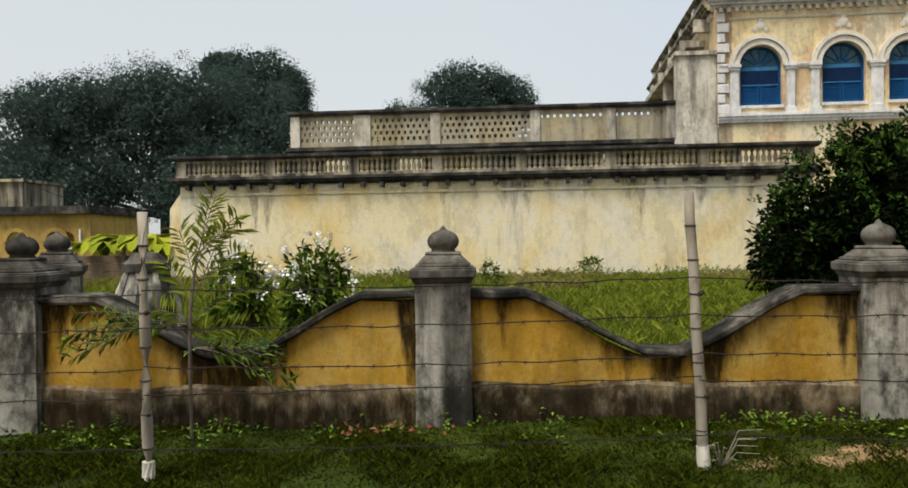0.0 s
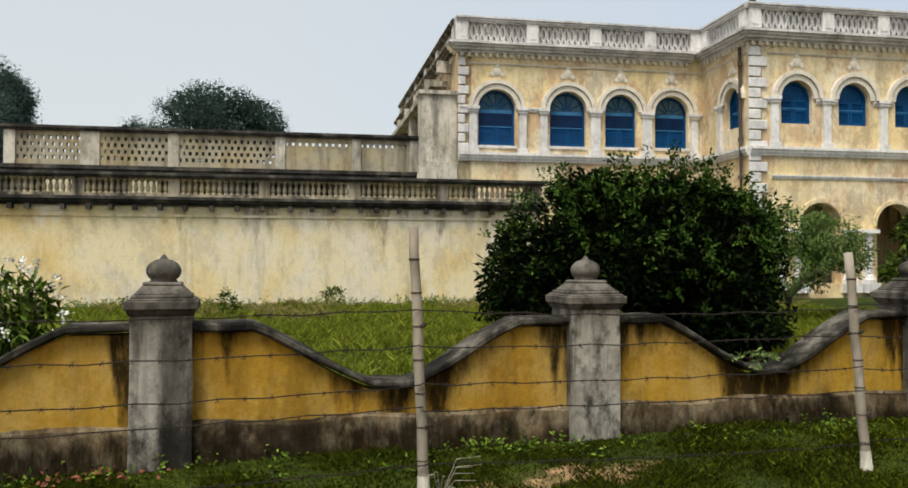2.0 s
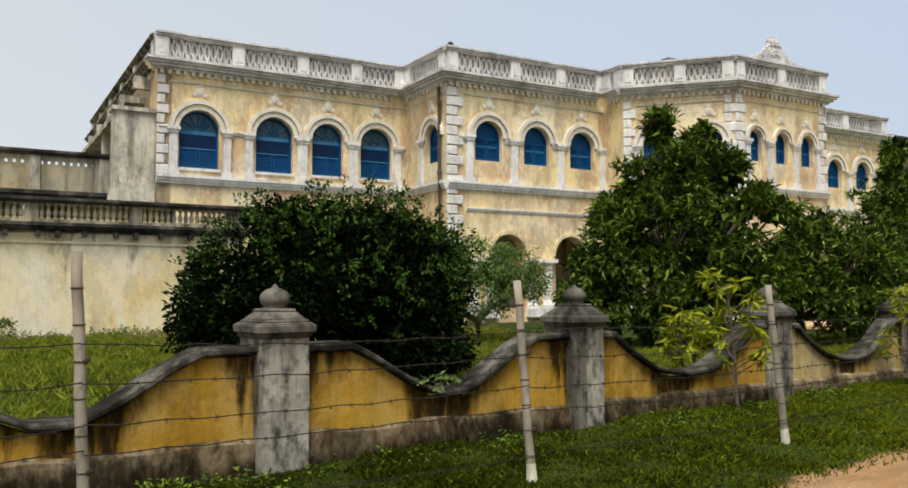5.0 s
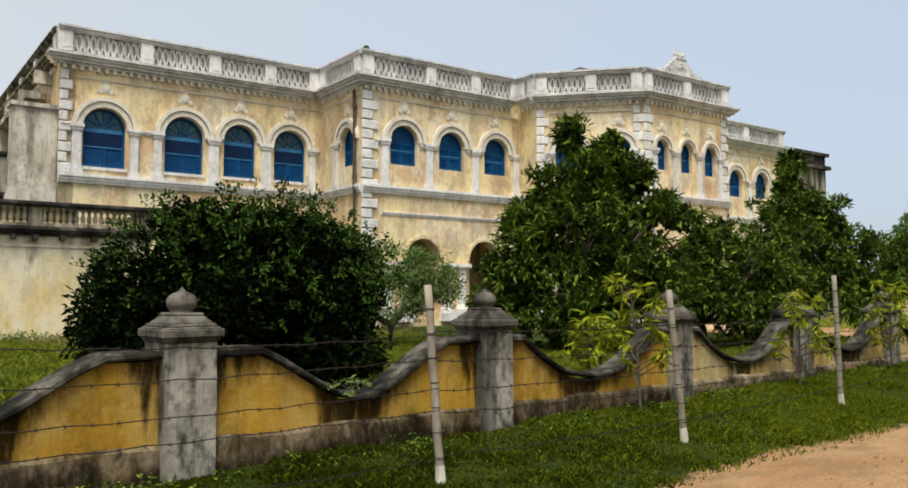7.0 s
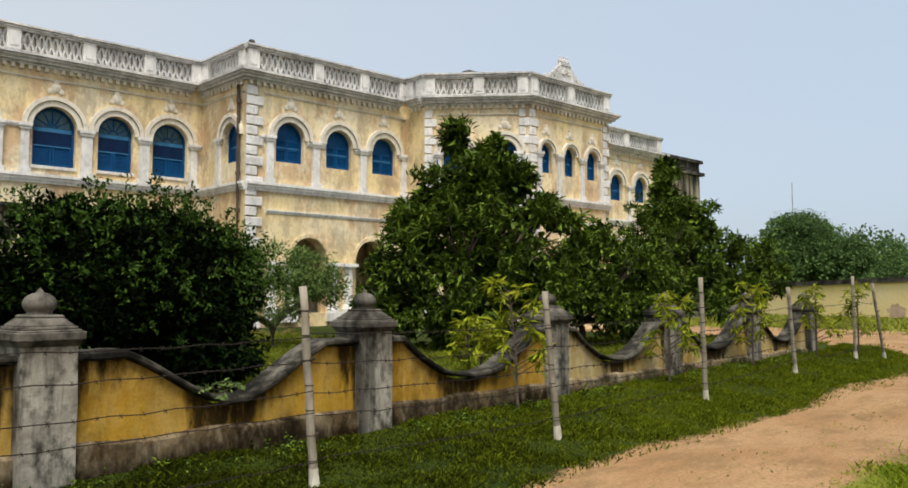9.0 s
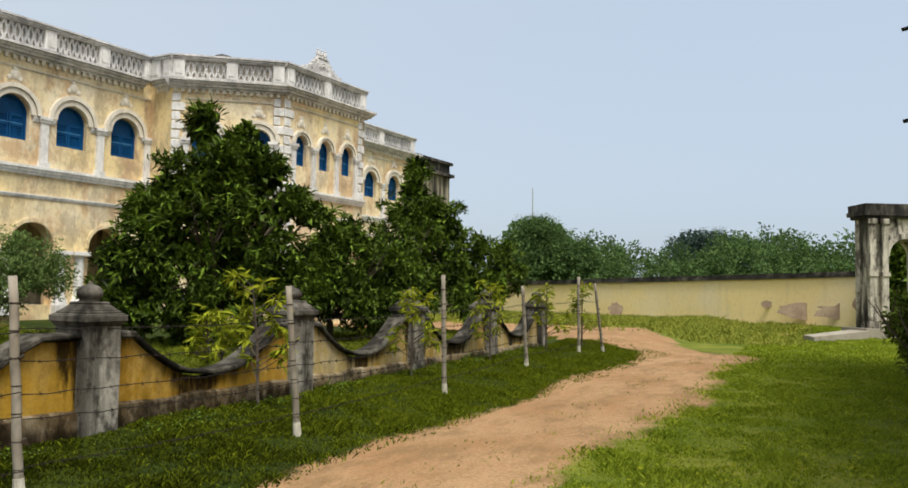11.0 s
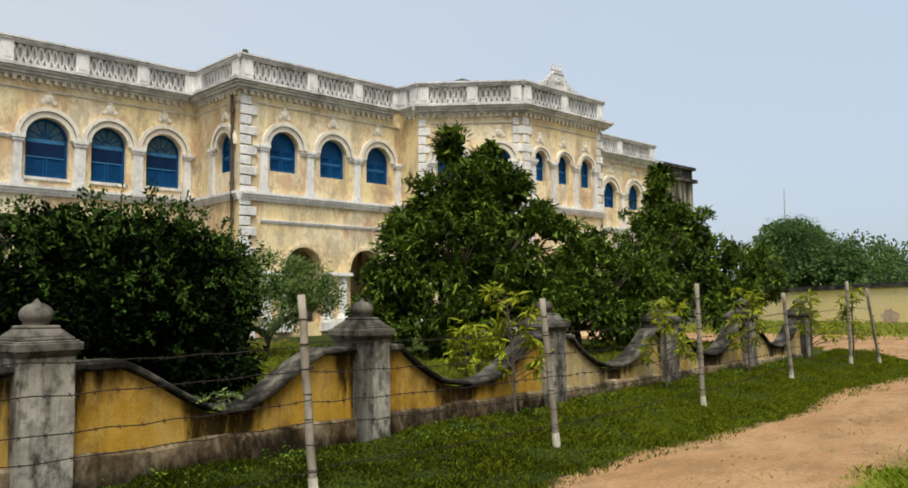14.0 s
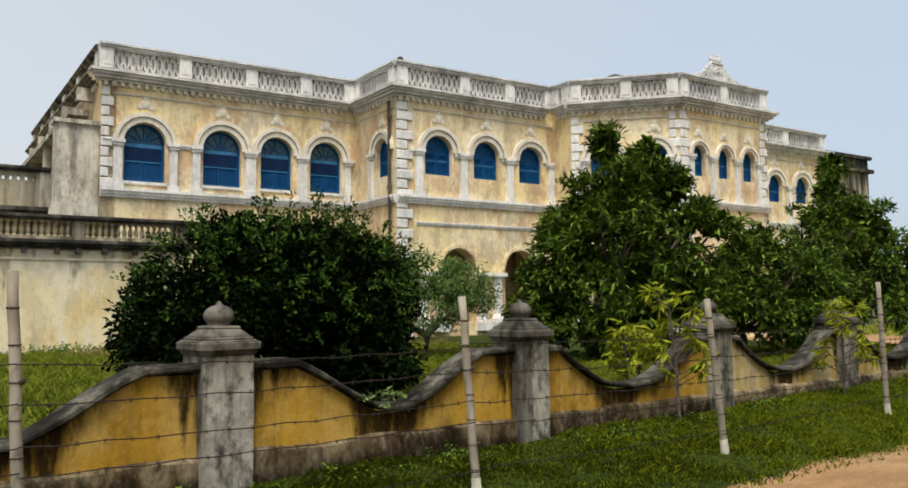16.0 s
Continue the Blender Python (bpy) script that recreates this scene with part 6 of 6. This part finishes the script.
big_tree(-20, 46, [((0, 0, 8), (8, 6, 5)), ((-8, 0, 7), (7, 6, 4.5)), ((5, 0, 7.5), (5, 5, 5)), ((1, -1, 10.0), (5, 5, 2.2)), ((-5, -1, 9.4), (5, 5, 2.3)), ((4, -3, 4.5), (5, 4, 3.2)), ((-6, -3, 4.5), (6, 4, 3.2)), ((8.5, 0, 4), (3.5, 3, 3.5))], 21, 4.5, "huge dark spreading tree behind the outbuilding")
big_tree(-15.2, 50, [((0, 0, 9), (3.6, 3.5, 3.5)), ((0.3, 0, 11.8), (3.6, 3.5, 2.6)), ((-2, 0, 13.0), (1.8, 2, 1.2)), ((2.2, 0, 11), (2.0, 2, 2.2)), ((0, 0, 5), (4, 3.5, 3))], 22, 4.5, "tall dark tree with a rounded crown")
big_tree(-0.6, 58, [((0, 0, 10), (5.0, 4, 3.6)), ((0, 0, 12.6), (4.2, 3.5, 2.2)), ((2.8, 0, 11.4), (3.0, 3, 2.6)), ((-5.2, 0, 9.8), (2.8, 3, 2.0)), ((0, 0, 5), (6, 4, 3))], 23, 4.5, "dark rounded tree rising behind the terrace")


def far_wood():
    """One belt of woodland beyond the far wall."""
    C, D = [], []
    rr = random.Random(9)
    for i in range(60):
        t = i / 59
        x, y = 66 + 26 * rr.random() - 12 * t, 34 - 62 * t + rr.uniform(-2, 2)
        h = 4.3 + 1.9 * rr.random() + (1.0 if 0.2 < t < 0.32 or 0.5 < t < 0.6 else 0)
        n = int(60 * h / 5)
        p, d = blob_points(n, (x, y, h * 0.55), (2.6 + rr.random() * 1.8, 3.0 + rr.random() * 1.5, h * 0.5), 0.6)
        C.append(p), D.append(d)
    C, D = np.concatenate(C), np.concatenate(D)
    P = np.repeat(C, 40, 0) + np.clip(rng.normal(0, 0.32, (len(C) * 40, 3)), -0.5, 0.5)
    ob = leaf_cloud("woodland", P, np.repeat(D, 40, 0), 0.30, 0.18, M_LEAF_WOOD, None, 0.1, 0.8)
    tagged(ob, "belt of green woodland beyond the far wall", "woodland", kind="stuff")


far_wood()
big_tree(64, 15, [((0, 0, 4.4), (3.4, 3.4, 2.3)), ((0, 0, 6.1), (3.0, 2.8, 1.5)), ((0, -3, 4), (2.5, 2.5, 1.7))], 24, 3, "grey-green tree above the far wall", 4.5, 0.2, M_LEAF_WOOD)
# added behind the gateway so that its arch looks dark, not open to sky
big_tree(45, -10.6, [((0, 0, 1.9), (2.2, 2.2, 1.9)), ((0.6, 0.8, 3.2), (1.5, 1.5, 1.3))], 26, 1.2, "dark green tree added behind the gateway to darken its arch", 9, 0.2, M_LEAF_TREE)
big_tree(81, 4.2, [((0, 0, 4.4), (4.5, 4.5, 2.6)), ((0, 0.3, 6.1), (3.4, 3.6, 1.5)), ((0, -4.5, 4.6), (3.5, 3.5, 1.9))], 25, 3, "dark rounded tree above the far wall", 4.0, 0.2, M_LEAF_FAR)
bm = bmesh.new()
tube(bm, [(0, 0, 0), (0, 0, 27)], [0.16, 0.07], 6)
for z in range(4, 27, 2):
    box(bm, -0.3, 0.3, -0.03, 0.03, z, z + 0.06)
mast = part("radio_mast", bm, M_WEATHERED)
mast.matrix_world = pose(190, 60, 0)
tagged(mast, "thin grey lattice mast far beyond the trees", "mast")


# ---------------------------------------------------------------- grass and weeds
def grass(name, n, x0, x1, y0, y1, h, material, label, keep=None, wide=0.012):
    x, y = rng.uniform(x0, x1, n), rng.uniform(y0, y1, n)
    ok = dirt_mask(x, y) < rng.uniform(0.0, 1.0, n) ** 4 * 0.75 + 0.38
    if name == "lane_grass":
        ok[:] = True
    if keep is not None:
        ok &= keep(x, y)
    x, y = x[ok], y[ok]
    m = len(x)
    tuft = 0.65 + 0.7 * np.array([max(0.0, noise.noise(Vector((p * 1.9, q * 1.9, 0.3))) * 1.3 + 0.5 * noise.noise(Vector((p * 6, q * 6, 4.0))) + 0.5) for p, q in zip(x, y)])
    H = h * tuft * rng.uniform(0.5, 1.3, m)
    z = lie(x, y) - 0.02
    a = rng.uniform(0, 6.283, m)
    lx, ly = rng.normal(0, 0.45, m) * H, rng.normal(0, 0.45, m) * H
    w = wide * rng.uniform(0.7, 1.4, m)
    dx, dy = np.cos(a) * w, np.sin(a) * w
    A = np.stack([x - dx, y - dy, z], 1)
    B = np.stack([x + dx, y + dy, z], 1)
    C = np.stack([x + lx * 0.5 + dx * 0.6, y + ly * 0.5 + dy * 0.6, z + H * 0.65], 1)
    T = np.stack([x + lx * 1.2, y + ly * 1.2, z + H], 1)
    verts = np.stack([A, B, C, T], 1).reshape(-1, 3)
    i = np.arange(m)[:, None] * 4
    faces = np.concatenate([i + np.array([0, 1, 2]), i + np.array([0, 2, 3])]).tolist()
    tagged(raw(name, verts.tolist(), faces, material), label, "grass", kind="stuff")


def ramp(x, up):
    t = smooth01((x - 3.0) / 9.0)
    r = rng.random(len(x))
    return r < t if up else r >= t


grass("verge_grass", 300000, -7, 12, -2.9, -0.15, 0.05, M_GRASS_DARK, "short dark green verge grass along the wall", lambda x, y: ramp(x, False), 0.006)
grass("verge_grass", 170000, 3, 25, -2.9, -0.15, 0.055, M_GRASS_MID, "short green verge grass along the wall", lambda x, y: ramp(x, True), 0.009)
grass("lane_grass", 9000, 6, 28, -4.4, -3.4, 0.03, M_GRASS_DRY, "thin dry grass down the middle of the lane", lambda x, y: rng.random(len(x)) < 0.5 * np.exp(-((y + 3.85) / 0.3) ** 2), 0.008)
grass("garden_grass", 140000, -9, 14, 0.25, 13.2, 0.12, M_GRASS_DRY, "long light green garden grass behind the wall", wide=0.009)
grass("garden_grass", 90000, 4, 24, 0.25, 5.0, 0.11, M_GRASS_DRY, "long light green garden grass behind the wall", wide=0.009)
grass("dry_grass", 42000, -9, 14, 6.0, 13.4, 0.15, M_STRAW, "brown dry grass at the back of the garden", lambda x, y: np.sin(x * 0.9 + 1.3 * np.sin(y * 0.7)) + 0.5 * np.sin(x * 2.3 - y) + (y - 10.5) * 0.35 > 0.2, 0.009)
grass("lawn_grass", 170000, 5.5, 22, -8.9, -4.6, 0.05, M_LAWN, "short lawn grass beyond the lane", wide=0.008)
grass("lawn_grass", 90000, 20, 46, -9.5, -4.4, 0.06, M_LAWN, "short lawn grass beyond the lane", wide=0.018)
grass("far_grass", 40000, 31, 55, -6, 14, 0.14, M_GRASS, "grass along the far wall", wide=0.03)


def weeds(name, spots, leaf, material, label, h):
    P, O = [], []
    for x, y, r, n in spots:
        for i in range(n):
            a, q = rng.uniform(0, 6.283), r * math.sqrt(rng.random())
            px_, py_ = x + q * math.cos(a), y + q * math.sin(a)
            z = float(lie(px_, py_))
            hh = h * rng.uniform(0.2, 1)
            for k in range(5):
                P.append((px_ + rng.normal(0, 0.02), py_ + rng.normal(0, 0.02), z + hh * (0.4 + 0.15 * k)))
                O.append((rng.normal(), rng.normal(), 0.5))
    ob = leaf_cloud(name, np.array(P), np.array(O), leaf, leaf * 0.5, material, None, 0.1, 0.3)
    tagged(ob, label, "weeds", kind="stuff")


weeds("verge_weeds", [(rng.uniform(-6, 21), rng.uniform(-0.75, -0.25), 0.3, 9) for _ in range(75)], 0.05, M_LEAF_TREE, "low broad-leaved weeds along the wall's foot", 0.14)
weeds("lawn_weeds", [(rng.uniform(7, 18), rng.uniform(-8.6, -5.6), 0.5, 9) for _ in range(30)], 0.05, M_LEAF_YOUNG, "broad-leaved weeds on the lawn", 0.1)
weeds("terrace_weeds", [(rng.uniform(-6.5, 9.5), 13.6 + rng.uniform(-0.6, 0.3), 0.4, 12) for _ in range(45)], 0.09, M_LEAF_PALE, "tufts of weeds at the foot of the terrace", 0.25)
for x, y, r, h in ((3.0, 13.7, 0.26, 0.42), (0.5, 9.5, 0.17, 0.5)):
    t = empty("small_shrub", pose(x, y, float(lie(x, y))), "small green shrub on the garden grass", "shrub", "small shrubs")
    P, D = clumps([((0, 0, h * 0.55), (r, r, h * 0.45))], 60, 0.05, 8)
    leaf_cloud("leaves", P, D, 0.09, 0.04, M_LEAF_TREE, t, 0.0, 0.8)


# fallen leaves and broken brick at the foot of a pillar
P = np.array([(-0.35 + rng.normal(0, 0.22), -0.55 + rng.normal(0, 0.07), 0.03 + 0.03 * rng.random()) for _ in range(40)])
tagged(leaf_cloud("fallen_leaves", P, np.tile([0, 0, 0.3], (len(P), 1)), 0.06, 0.04, M_BRICK, None, 0, 1.0), "dry reddish fallen leaves at a pillar's foot", "leaves", kind="stuff")
# dry weed stalks beside a post and trailing over the wall
bm = bmesh.new()
for i in range(14):
    a = rng.uniform(-2.6, -0.4)
    h = rng.uniform(0.12, 0.42)
    tube(bm, [(0, 0, 0), (0.12 * math.cos(a), 0.1 * math.sin(a), h * 0.7), (0.3 * math.cos(a), 0.2 * math.sin(a), h * 0.75)], [0.004, 0.003, 0.0012], 4)
st = part("dry_stalks", bm, M_BAMBOO)
st.matrix_world = pose(1.9, -1.38, -0.03)
tagged(st, "pale dry weed stalks round a bamboo post", "weeds", kind="stuff")


# a leafy sprig hanging over the coping where the wall dips
def sprig(x, z, seed):
    t = empty("leafy_sprig", pose(x, -0.12, z), "leafy sprig of the bush hanging over the wall coping", "sprig", "sprigs on the coping")
    rr = random.Random(seed)
    bm = bmesh.new()
    P, O = [], []
    for i in range(6):
        p = frond(P, O, (rr.uniform(-0.2, 0.2), 0.05, 0.08), (rr.uniform(-1, 1), -0.6, rr.uniform(-0.1, 0.5)), rr.uniform(0.2, 0.4), 7, 0.1)
        tube(bm, [(0, 0.1, 0.02)] + p, [0.005] + [0.003] * len(p), 4)
    part("twigs", bm, M_BARK, t)
    leaf_cloud("leaves", np.array(P), np.array(O), 0.075, 0.03, M_LEAF_PALE, t, 0.1, 0.4)


sprig(5.35, 0.62, 1)
sprig(-1.7, 0.6, 2)
